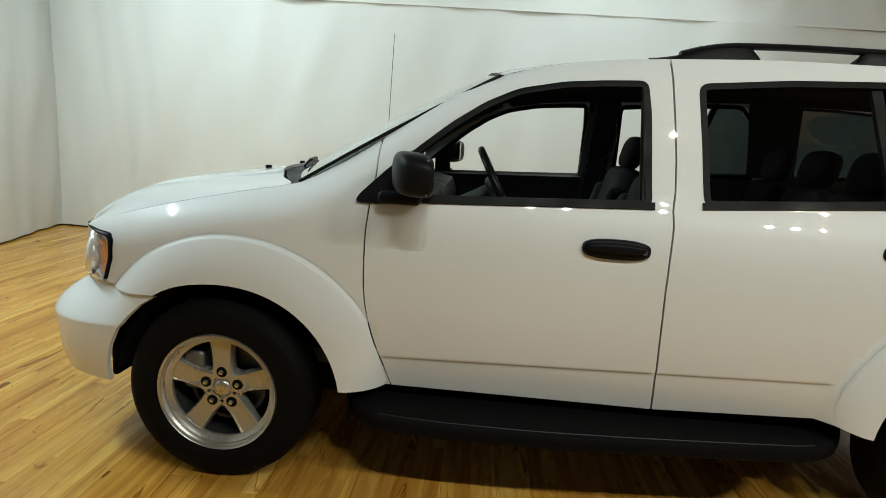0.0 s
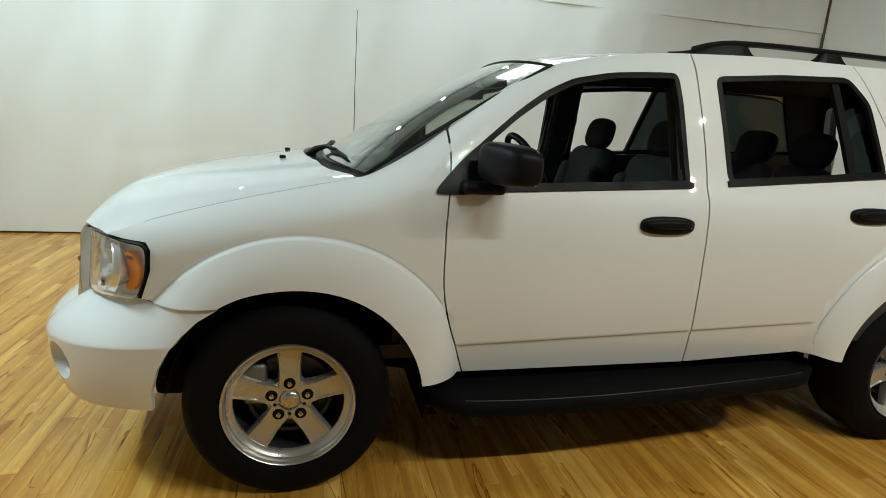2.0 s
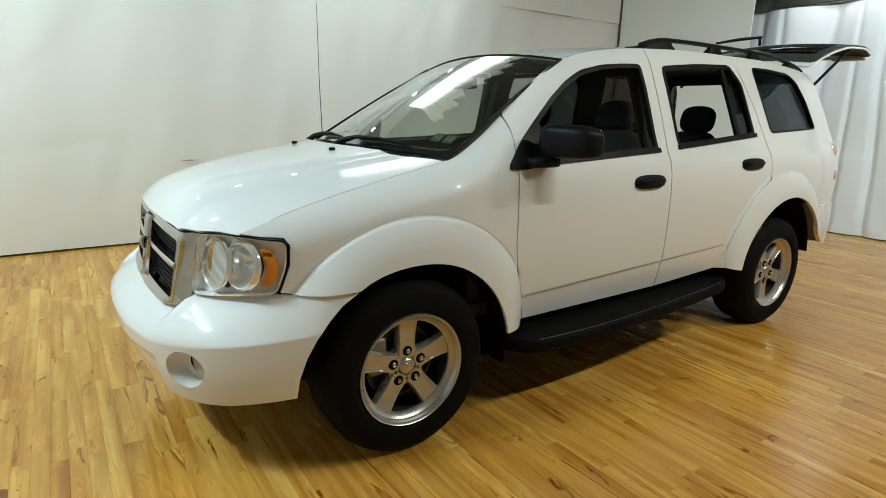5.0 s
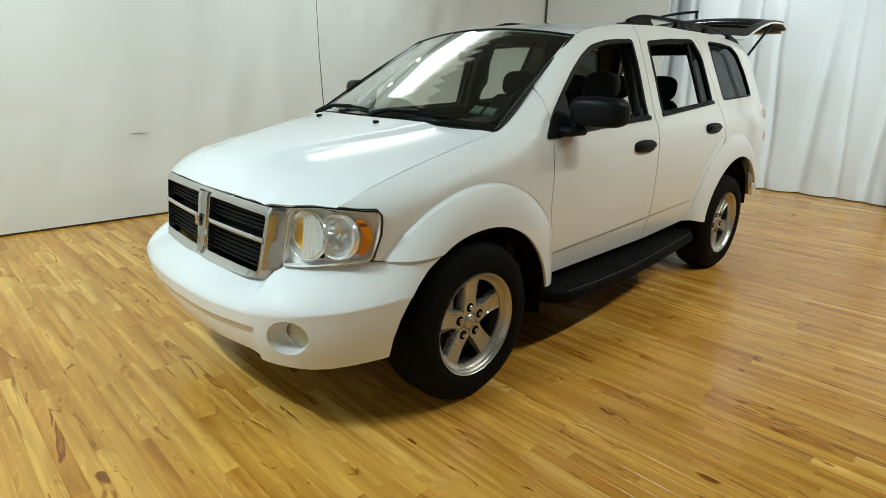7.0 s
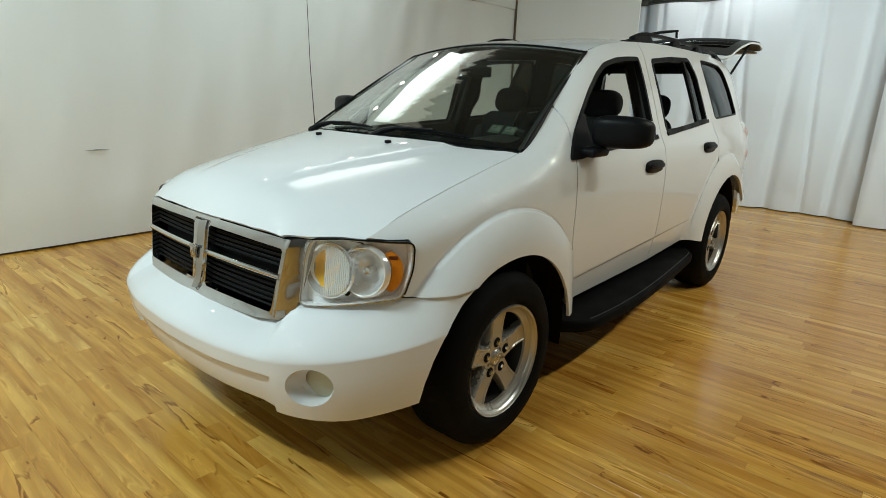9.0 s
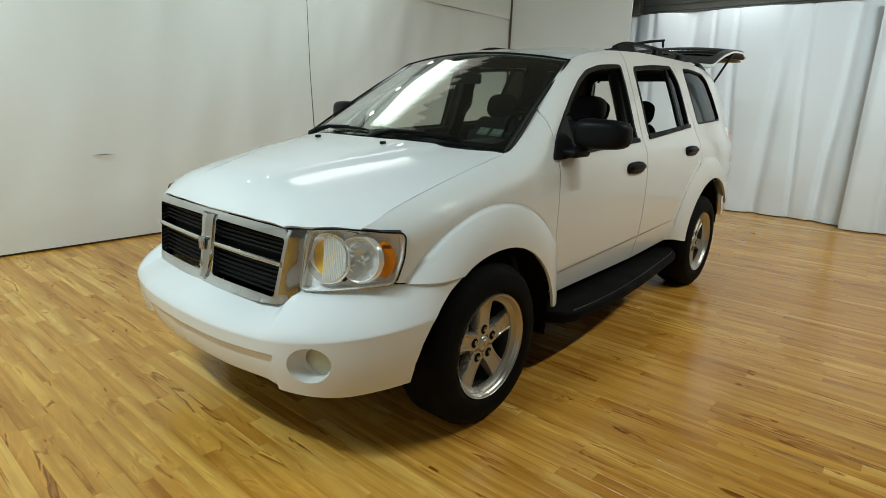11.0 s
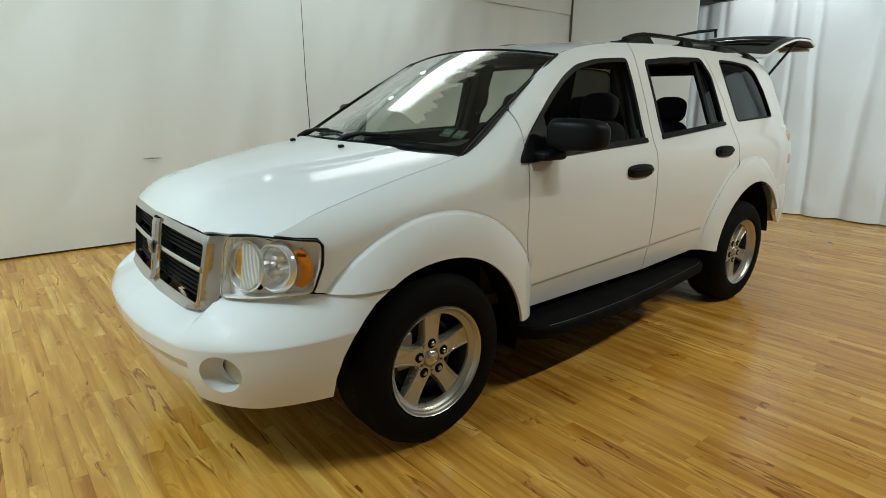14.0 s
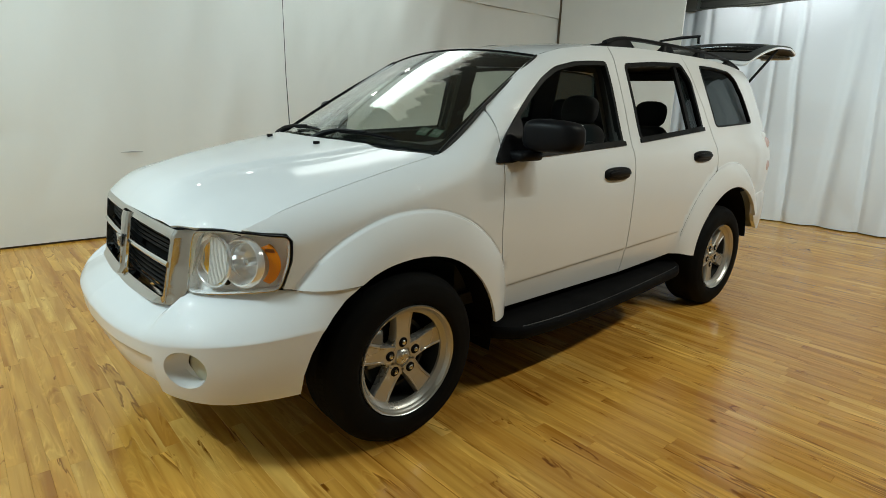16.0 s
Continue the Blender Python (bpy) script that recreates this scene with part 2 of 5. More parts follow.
def sheet(name, outline, surface, out, mat, parent, holes=(), thick=0.012, step=0.05, label="", flip=False, lines=()):
    """A curved panel: an outline with holes in two parameters, laid on surface(u, v), which faces out, with thickness."""
    loops = [dense(o, step * 0.6) for o in (outline, *holes)]
    pts, edges = [], []
    for lp in loops:
        k = len(pts)
        pts += lp
        edges += [(k + i, k + (i + 1) % len(lp)) for i in range(len(lp))]
    for ln in lines:
        q = np.array(ln)
        ok = inside(q[:, 0], q[:, 1], loops[0])
        for lp in loops[1:]:
            ok &= ~inside(q[:, 0], q[:, 1], lp)
        for i in range(len(q)):
            if ok[i] and min(math.hypot(q[i, 0] - p[0], q[i, 1] - p[1]) for lp in loops for p in lp) < 0.004:
                ok[i] = False
        k = len(pts)
        keep = [i for i in range(len(q)) if ok[i]]
        pts += [tuple(q[i]) for i in keep]
        edges += [(k + a, k + a + 1) for a in range(len(keep) - 1) if keep[a + 1] == keep[a] + 1]
    b = np.array(pts)
    gx, gy = np.meshgrid(np.arange(b[:, 0].min(), b[:, 0].max(), step), np.arange(b[:, 1].min(), b[:, 1].max(), step))
    gx, gy = gx.ravel(), gy.ravel()
    ok = inside(gx, gy, loops[0])
    for lp in loops[1:]:
        ok &= ~inside(gx, gy, lp)
    gx, gy = gx[ok], gy[ok]
    if len(gx):
        near = np.min((gx[:, None] - b[None, :, 0]) ** 2 + (gy[:, None] - b[None, :, 1]) ** 2, axis=1) > (step * 0.4) ** 2
        pts += list(zip(gx[near], gy[near]))
    vs, _, fs, *_ = delaunay_2d_cdt([Vector((float(p[0]), float(p[1]))) for p in pts], edges, [], 0, 1e-6)
    c = np.array([[sum(vs[i].x for i in f) / 3, sum(vs[i].y for i in f) / 3] for f in fs])
    ok = inside(c[:, 0], c[:, 1], loops[0])
    for lp in loops[1:]:
        ok &= ~inside(c[:, 0], c[:, 1], lp)
    fs = [f for f, k in zip(fs, ok) if k]
    out = Vector(out)
    place, normal = [], []
    e = 0.004
    for v in vs:
        p = Vector(surface(v.x, v.y))
        du = Vector(surface(v.x + e, v.y)) - Vector(surface(v.x - e, v.y))
        dv = Vector(surface(v.x, v.y + e)) - Vector(surface(v.x, v.y - e))
        nn = du.cross(dv).normalized()
        place.append(p)
        normal.append(nn)
    mean = sum((normal[i] for f in fs for i in f), Vector())
    s = 1 if mean.dot(out) > 0 else -1
    normal = [x * s for x in normal]
    k = len(place)
    verts = place + [p - x * thick for p, x in zip(place, normal)]
    faces, norms, used = [], [], {}
    for f in fs:
        a, bb, cc = (place[i] for i in f)
        if (bb - a).cross(cc - a).dot(normal[f[0]]) < 0:
            f = f[::-1]
        faces.append(tuple(f))
        norms += [normal[i] for i in f]
        for i in range(3):
            used[(f[i], f[(i + 1) % 3])] = 1
    for f in faces[:len(fs)]:
        faces.append(tuple(i + k for i in f[::-1]))
        norms += [-normal[i] for i in f[::-1]]
    for (i, j) in list(used):
        if (j, i) not in used:
            faces.append((j, i, i + k, j + k))
            w = (verts[i] - verts[j]).cross(verts[j + k] - verts[j])
            w = w.normalized() if w.length > 1e-12 else Vector((0, 0, 1))
            norms += [w] * 4
    if flip:
        verts = [Vector((p.x, -p.y, p.z)) for p in verts]
        flipped, at = [], 0
        for f in faces:
            ns = norms[at:at + len(f)]
            norms[at:at + len(f)] = [Vector((q.x, -q.y, q.z)) for q in ns[::-1]]
            at += len(f)
            flipped.append(f[::-1])
        faces = flipped
    me = bpy.data.meshes.new(name)
    me.from_pydata(verts, [], faces)
    me.materials.append(mat)
    me.polygons.foreach_set("use_smooth", [True] * len(me.polygons))
    me.normals_split_custom_set(norms)
    ob = new(name, me)
    if parent:
        attach(ob, parent)
    if label:
        tagged(ob, label)
    return ob


# ---- lamps of the studio, with added fill ----
COOL, WARM, AMBER_TINT = (0.79, 1.0, 1.03), (0.89, 0.975, 0.88), (0.98, 0.95, 0.80)
for x, power in ((1.17, 13), (1.45, 13), (1.81, 13), (2.5, 10), (2.75, 10), (3.78, 18), (4.03, 18), (4.3, 18)):
    area("track_spot", (x, -3.45, 3.75), (x * 0.6 + 0.6 + 0.3 * max(0, x - 2), -0.4 - 0.5 * max(0, x - 2), 0.3), 0.06, power, AMBER_TINT if x > 3 else WARM)
for y in (-0.70, -0.45, -0.20):
    area("track_spot", (-2.9, y, 3.5), (-0.8, y * 0.6 - 0.2, 0.9), 0.07, 24.5, COOL)
for x in (-3.4, -2.9, -2.4):
    area("track_spot", (x, 1.7, 4.0), (x * 0.8, 2.0, 0.0), 0.11, 20, COOL)
# four added fills for curtain, west wall and north wall; no such fixtures known
area("fill_lamp", (3.9, -2.6, 4.2), (7.2, 0.2, 0.6), 0.8, 31, COOL, 0.3).data.spread = radians(95)
area("fill_lamp", (-2.2, -1.0, 4.2), (-3.5, -1.3, 2.5), 2.4, 9, COOL, 0.4).data.spread = radians(100)
area("fill_lamp", (-1.4, 2.4, 4.42), (-1.2, 3.77, 1.5), 2.6, 18.8, COOL, 0.4).data.spread = radians(125)
area("fill_lamp", (2.2, 2.3, 4.42), (2.2, 3.77, 1.7), 2.2, 22, COOL, 0.4).data.spread = radians(115)
area("track_spot", (6.95, 0.1, 3.3), (1.1, -1.8, 0), 0.14, 0.16, COOL).data.spread = radians(50)
# adds to the output of the tube light by the header
area("fill_lamp", (6.72, 0.45, 3.05), (6.2, 0.3, 0), 1.7, 1.6, COOL, 0.12)

# ---- the room ----
WALL_Y, LEFT_X, FAR_X, BACK_Y, TOP = 3.77, -4.39, 7.2, -5.2, 4.5
FABRIC = material("white_wall_fabric", (0.78, 0.78, 0.75), 0.85)
_t = texture(FABRIC, 1.1, 5, (1, 1, 0.35))
_r = ramp(FABRIC, _t.outputs[0], [(0.25, (0.74, 0.74, 0.71)), (0.75, (0.81, 0.81, 0.785))])
link(FABRIC, _r.outputs[0], bsdf(FABRIC).inputs["Base Color"])
_w = texture(FABRIC, 420, 3)
bump(FABRIC, _w.outputs[0], 0.15, 0.001)
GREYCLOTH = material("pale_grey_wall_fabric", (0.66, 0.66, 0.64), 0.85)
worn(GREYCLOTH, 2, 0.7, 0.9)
CURTAIN = material("white_curtain_cloth", (0.775, 0.81, 0.86), 0.85)
_w = texture(CURTAIN, 420, 3)
bump(CURTAIN, _w.outputs[0], 0.15, 0.001)
CEIL = material("dark_ceiling_board", (0.075, 0.075, 0.072), 0.9)
worn(CEIL, 2, 0.8, 0.95)
DIM = material("grey_rear_wall", (0.16, 0.16, 0.155), 0.8)
worn(DIM, 2, 0.6, 0.9)
HEADER = material("grey_steel_header", (0.10, 0.10, 0.09), 0.6, 0.3)
worn(HEADER, 3, 0.45, 0.7)


def cloth(name, a, b, bottom, top, ripple, mat, label, across=60, up=24, kind="structure", thick=0.02):
    """A hanging sheet from a to b in plan; ripple(s, z) moves it along its normal."""
    a, b = Vector((*a, 0)), Vector((*b, 0))
    d = (b - a).normalized()
    n = Vector((-d.y, d.x, 0))
    length = (b - a).length
    bm = bmesh.new()
    grid = []
    for back in (0, 1):
        grid.append([[bm.verts.new(a + d * (length * i / across) + n * (ripple(length * i / across, z) + back * thick) + Vector((0, 0, z)))
                      for i in range(across + 1)] for z in (bottom + (top - bottom) * j / up for j in range(up + 1))])
    for g in grid:
        for j in range(up):
            for i in range(across):
                bm.faces.new((g[j][i], g[j][i + 1], g[j + 1][i + 1], g[j + 1][i]))
    f, r = grid
    for i in range(across):
        bm.faces.new((f[0][i], f[0][i + 1], r[0][i + 1], r[0][i]))
        bm.faces.new((f[up][i], f[up][i + 1], r[up][i + 1], r[up][i]))
    for j in range(up):
        bm.faces.new((f[j][0], f[j + 1][0], r[j + 1][0], r[j][0]))
        bm.faces.new((f[j][across], f[j + 1][across], r[j + 1][across], r[j][across]))
    return tagged(part(name, bm, mat, None), label, "curtain" if "curtain" in name else "wall", kind=kind)


def soft(seed, size, amount):
    """Slow waves of stretched cloth."""
    return lambda s, z: amount * 0.6 * noise.noise(Vector((s * size * 2.6 + 0.5 * z, z * 0.22, seed + 3))) + amount * noise.noise(Vector((s * size, z * size * 0.35, seed))) + amount * 0.35 * noise.noise(Vector((s * size * 3.1 + z, z * size, seed + 7)))


def drape(s, z):
    """Stretched cloth that hangs in looser folds towards the corner."""
    loose = smooth((s - 8.6) / 1.6)
    fold = noise.noise(Vector((s * 2.6 + 0.35 * z, z * 0.18, 2.2))) + 0.5 * noise.noise(Vector((s * 5.9 - 0.5 * z, z * 0.3, 8.1)))
    crease = abs(noise.noise(Vector((s * 0.8 + z * 0.9, z * 0.5 - s * 0.25, 4.4))))
    pinned = 0.2 + 0.8 * smooth(z / 0.8)
    return pinned * (soft(1.3, 0.9, 0.05)(s, z) + (0.007 + 0.030 * loose) * fold - 0.007 * math.exp(-(crease / 0.06) ** 2))


cloth("wall_north", (FAR_X + 0.3, WALL_Y), (LEFT_X, WALL_Y), 0.022, 2.875, drape, FABRIC, "white stretched fabric wall with soft wrinkles", 300, 44)
cloth("wall_north_upper", (FAR_X + 0.3, WALL_Y - 0.03), (LEFT_X - 0.2, WALL_Y - 0.03), 2.87, 3.44, lambda s, z: (soft(9.3, 1.6, 0.08)(s, z) + 0.05 * math.sin(s * 17 + 3 * noise.noise(Vector((s, z, 5))))) * smooth((z - 2.85) / 0.9), FABRIC, "white wrinkled fabric sheet above the wall seam", 300, 24)
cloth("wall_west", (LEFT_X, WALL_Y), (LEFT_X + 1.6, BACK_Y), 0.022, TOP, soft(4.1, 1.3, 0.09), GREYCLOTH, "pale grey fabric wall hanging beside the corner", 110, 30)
cloth("wall_south", (LEFT_X, BACK_Y), (FAR_X + 0.3, BACK_Y), 0.0, TOP, soft(6.2, 1.0, 0.03), DIM, "grey wall that closes the studio", 80, 20)
cloth("wall_east_panel", (6.66, 1.54), (6.66, WALL_Y - 0.02), 0.0, TOP, soft(2.7, 0.8, 0.008), FABRIC, "flat white fabric panel beside the curtain", 20, 20)
bm = boxes(((FAR_X + 0.35, -0.7, TOP / 2), (0.1, 9.2, TOP)))
tagged(part("wall_east", bm, FABRIC, None, smooth=False), "pale wall behind the curtain", "wall", kind="structure")
bm = boxes(((1.5, -0.7, TOP + 0.05), (12.6, 9.6, 0.1)))
tagged(part("ceiling", bm, CEIL, None, smooth=False), "dark grey boarded ceiling", "ceiling", kind="structure")
bm = boxes(((1.5, -0.7, -0.06), (12.6, 9.6, 0.1)))
tagged(part("floor", bm, material("subfloor", (0.05, 0.035, 0.02), 0.9), None, smooth=False), "wood-look laminate strip floor", "floor", kind="structure")


# creases of the curtain: place, lean, depth, width
CREASES = [(0.15, 0.02, 0.05, 0.05), (0.55, -0.03, 0.09, 0.07), (0.98, 0.05, 0.05, 0.04), (1.33, -0.04, 0.10, 0.09), (1.86, 0.06, 0.07, 0.05), (2.20, 0.02, 0.05, 0.04), (2.62, -0.05, 0.11, 0.08), (3.10, 0.03, 0.06, 0.05), (3.47, -0.02, 0.08, 0.06), (3.85, 0.03, 0.05, 0.05)]


def folds(s, z, shift=0.0):
    w = 0.05 * math.sin(s * 4.3 + shift + 0.9 * math.sin(s * 2.1) + 0.25 * z)
    for at, lean, depth, width in CREASES:
        d = (s - at - shift * 0.03 - lean * (z - 1.4) - 0.03 * noise.noise(Vector((at * 9, z * 0.8, shift)))) / width
        w -= 0.8 * depth * (0.6 + 0.4 * smooth((3.0 - z) / 2.5)) * math.exp(-d * d) * (1.0 if d < 0 else math.exp(-0.5 * d * d))
    low = smooth((0.75 - z) / 0.7)
    return w + 0.03 * noise.noise(Vector((s * 1.9, z * 1.1, 3.3 + shift))) + 0.03 * low * noise.noise(Vector((s * 4.1, z * 3.4, 6.1 + shift)))


cloth("curtain", (FAR_X, -1.75), (FAR_X, 2.2), 0.015, 2.87, folds, CURTAIN, "long white curtain hanging in soft folds to the floor", 220, 40, "")
cloth("curtain", (FAR_X - 0.28, -5.1), (FAR_X - 0.28, -1.5), 0.015, 2.87, lambda s, z: folds(s, z, 4.7), CURTAIN, "white curtain hanging in front of the neighbouring one", 200, 40, "")


# dark strip for the shaded gap below the wall cloth, corner gap, and a scuff in the cloth
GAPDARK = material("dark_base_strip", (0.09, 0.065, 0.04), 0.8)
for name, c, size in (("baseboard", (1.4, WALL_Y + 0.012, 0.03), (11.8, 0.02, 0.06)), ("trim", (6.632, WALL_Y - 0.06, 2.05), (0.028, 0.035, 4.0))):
    tagged(part(name, boxes((c, size, 0.004)), GAPDARK, None), "dark strip standing for the gap along the cloth edge", name, kind="structure")
for x, z, l in ((0.0, 0.858, 0.20), (-0.34, 0.845, 0.26)):
    bm = tube(bmesh.new(), [(x - l / 2, WALL_Y - 0.012, z), (x, WALL_Y - 0.020, z + 0.004), (x + l / 2, WALL_Y - 0.012, z + 0.002)], [0.001, 0.004 if x else 0.006, 0.001], 6)
    tagged(part("wall_crease", bm, material("grey_scuff", (0.25, 0.25, 0.24), 0.9), None), "short grey scuff in the wall cloth", "trim", kind="structure")
# steel header over the curtain, with a post and a tube light
bm = boxes(((FAR_X + 0.16, -1.8, 3.5), (0.10, 6.9, 1.2), 0.004))
tagged(part("header_beam", bm, HEADER, None), "grey steel header above the curtain", "beam", kind="structure")
for z in (2.93, 3.02, 3.12, 3.22, 3.36):
    bm = boxes(((FAR_X + 0.10, -1.8, z), (0.05, 6.9, 0.022), 0.006))
    tagged(part("header_rib", bm, HEADER, None), "grey steel rib of the header", "beam", kind="structure")
bm = boxes(((FAR_X + 0.02, 1.75, 3.35), (0.09, 0.12, 0.95), 0.01), ((FAR_X - 0.02, 1.75, 3.35), (0.02, 0.2, 0.95), 0.004))
tagged(part("header_post", bm, HEADER, None), "grey steel post beside the header", "post", kind="structure")
rod = tube(bmesh.new(), [(FAR_X, -5.0, 2.885), (FAR_X, 1.9, 2.885)], 0.012, 8)
tagged(part("curtain_rail", rod, HEADER, None), "thin grey curtain rail", "rail", kind="structure")
fixture = thing("tube_light", "long white fluorescent light in front of the header", "ceiling light")
GLOW = material("lit_tube", (1, 1, 1), 0.4)
bsdf(GLOW).inputs["Emission Color"].default_value = (0.95, 1.0, 1.0, 1)
bsdf(GLOW).inputs["Emission Strength"].default_value = 7.0
part("housing", boxes(((6.86, 0.45, 3.17), (0.17, 1.75, 0.07), 0.015)), material("white_enamel", (0.8, 0.8, 0.8), 0.4), fixture, "white enamel housing")
for dx in (-0.04, 0.04):
    part("tube", tube(bmesh.new(), [(6.86 + dx, -0.38, 3.115), (6.86 + dx, 1.28, 3.115)], 0.019, 10), GLOW, fixture, "glowing tube")
for y in (-0.1, 1.0):
    part("hanger", tube(bmesh.new(), [(6.86, y, 3.2), (6.86, y, TOP)], 0.006, 6), HEADER, fixture, "thin hanger")

# dark void above the wall cloth, a spot track, and an added glowing cloth under the ceiling
bm = boxes(((1.5, WALL_Y + 0.2, 3.8), (12.4, 0.05, 1.4)))
tagged(part("wall_north_top", bm, material("bare_upper_wall", (0.42, 0.43, 0.42), 0.9), None, smooth=False), "bare grey wall above the cloth", "wall", kind="structure")
track = thing("spot_track", "black lamp track with small spot heads", "ceiling light")
part("track_rail", boxes(((0.9, 3.45, 3.46), (6.4, 0.04, 0.05), 0.008)), GAPDARK, track)
for x in (-2.0, 0.9, 3.8):
    part("hanger", tube(bmesh.new(), [(x, 3.45, 3.47), (x, 3.45, TOP + 0.01)], 0.008, 6), GAPDARK, track)
SPOTGLOW = material("lit_spot", (1, 1, 1), 0.4)
bsdf(SPOTGLOW).inputs["Emission Color"].default_value = (1.0, 0.98, 0.92, 1)
bsdf(SPOTGLOW).inputs["Emission Strength"].default_value = 26.0
for x in (-1.4, -0.2, 0.6, 1.6, 2.4, 3.4):
    head = part("spot_head", lathe(bmesh.new(), [(0.0, -0.14), (0.04, -0.13), (0.055, -0.02), (0.055, 0.0), (0.048, 0.0), (0.046, -0.02)], 20, look((x, 3.42, 3.36), (x, 2.6, 0.0)) @ pose(0, 0, 0, 180)), GAPDARK, track, "black spot head")
    part("spot_lens", lathe(bmesh.new(), [(0.0, -0.012), (0.046, -0.012), (0.047, -0.018)], 20, look((x, 3.42, 3.36), (x, 2.6, 0.0)) @ pose(0, 0, 0, 180)), SPOTGLOW, head, "lit spot lens")
    part("bracket", tube(bmesh.new(), [(x, 3.45, 3.46), (x, 3.42, 3.38)], 0.008, 6), GAPDARK, head)
glow_cloth = thing("lamp_diffuser", "unseen ruffled white cloth that glows for the car reflections", "ceiling light")
# cloth made to glow itself, fading to its ragged edge, for windscreen reflections
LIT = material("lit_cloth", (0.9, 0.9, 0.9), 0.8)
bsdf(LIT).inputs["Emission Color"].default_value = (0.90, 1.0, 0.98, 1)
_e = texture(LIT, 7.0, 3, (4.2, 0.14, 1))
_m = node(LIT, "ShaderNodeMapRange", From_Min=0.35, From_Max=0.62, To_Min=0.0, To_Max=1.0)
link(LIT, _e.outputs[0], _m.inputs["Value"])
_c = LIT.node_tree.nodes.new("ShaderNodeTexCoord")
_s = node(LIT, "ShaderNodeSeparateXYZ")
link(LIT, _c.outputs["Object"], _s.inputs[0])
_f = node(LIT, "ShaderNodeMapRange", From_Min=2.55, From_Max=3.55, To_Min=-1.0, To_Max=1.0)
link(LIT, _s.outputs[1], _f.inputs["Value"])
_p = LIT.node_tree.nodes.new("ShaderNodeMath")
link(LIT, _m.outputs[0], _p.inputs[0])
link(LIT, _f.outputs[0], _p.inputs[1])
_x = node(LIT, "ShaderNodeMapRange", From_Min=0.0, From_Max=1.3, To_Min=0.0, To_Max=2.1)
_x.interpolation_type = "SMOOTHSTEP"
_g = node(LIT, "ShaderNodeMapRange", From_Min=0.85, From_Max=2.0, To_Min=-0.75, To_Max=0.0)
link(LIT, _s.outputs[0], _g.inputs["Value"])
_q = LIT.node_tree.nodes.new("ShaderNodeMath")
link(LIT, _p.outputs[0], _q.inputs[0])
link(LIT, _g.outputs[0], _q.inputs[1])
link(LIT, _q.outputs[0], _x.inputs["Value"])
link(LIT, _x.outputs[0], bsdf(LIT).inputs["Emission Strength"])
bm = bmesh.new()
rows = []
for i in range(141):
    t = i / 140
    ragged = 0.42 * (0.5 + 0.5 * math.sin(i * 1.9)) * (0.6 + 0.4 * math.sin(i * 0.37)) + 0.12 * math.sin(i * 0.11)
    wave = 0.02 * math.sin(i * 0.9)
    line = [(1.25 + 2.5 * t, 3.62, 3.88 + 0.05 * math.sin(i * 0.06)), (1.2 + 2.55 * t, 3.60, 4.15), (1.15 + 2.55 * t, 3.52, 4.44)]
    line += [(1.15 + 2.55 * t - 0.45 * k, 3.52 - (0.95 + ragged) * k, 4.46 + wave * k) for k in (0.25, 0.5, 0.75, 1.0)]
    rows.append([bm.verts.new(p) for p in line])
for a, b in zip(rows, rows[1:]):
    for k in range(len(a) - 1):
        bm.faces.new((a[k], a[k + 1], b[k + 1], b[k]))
part("glow_ruffle", bm, LIT, glow_cloth, "glowing ruffled cloth")
part("ruffle_rail", boxes(((2.45, 3.66, 4.42), (2.7, 0.03, 0.17), 0.005)), GAPDARK, glow_cloth)

# ---- the car: x runs to its tail, its left side faces -y, the front hub stands at x = 0 ----
suv = thing("suv", "large white sport utility vehicle with its tailgate open", "car")

side_base = curve([0.30, 0.45, 0.585, 0.62, 0.80, 0.98, 1.10, 1.19, 1.25, 1.30, 1.50, 1.70, 1.80], [0.80, 0.838, 0.870, 0.8755, 0.892, 0.897, 0.891, 0.872, 0.845, 0.822, 0.755, 0.685, 0.648])
side_taper = curve([-0.80, -0.51, -0.20, 0.30, 2.2, 3.0, 3.6, 4.0], [0.11, 0.055, 0.015, 0.0, 0.0, 0.012, 0.045, 0.10])
top_edge = curve([-0.76, -0.67, -0.50, -0.25, 0.0, 0.22, 0.40, 0.55, 0.70, 0.85, 1.0, 1.26, 1.65, 2.2, 2.8, 3.3, 3.75, 3.95, 4.1],
                 [0.975, 1.0, 1.06, 1.13, 1.188, 1.238, 1.33, 1.432, 1.540, 1.635, 1.706, 1.772, 1.812, 1.832, 1.832, 1.815, 1.775, 1.70, 1.5])
top_half = curve([-0.76, -0.67, -0.25, 0.22, 0.55, 0.85, 1.0, 1.26, 1.65, 2.6, 3.3, 3.75, 4.1], [0.72, 0.764, 0.775, 0.768, 0.71, 0.655, 0.628, 0.622, 0.62, 0.62, 0.602, 0.575, 0.55])
FX, FZ, RX, RZ = 0.01, 0.375, 3.03, 0.39


def front_arch(a):
    """Radius of the front wheel opening at an angle in degrees from the tail direction, upwards."""
    return 0.463 + 0.030 * math.exp(-((a - 128) / 24) ** 2)


def rear_arch(a):
    return 0.525 + 0.03 * math.exp(-((a - 165) / 30) ** 2)


def flare_draw(rise):
    """How far the front flare's edge draws in towards its rear foot, beside the door seam."""
    return 0.024 * smooth((0.62 - rise) / 0.28)


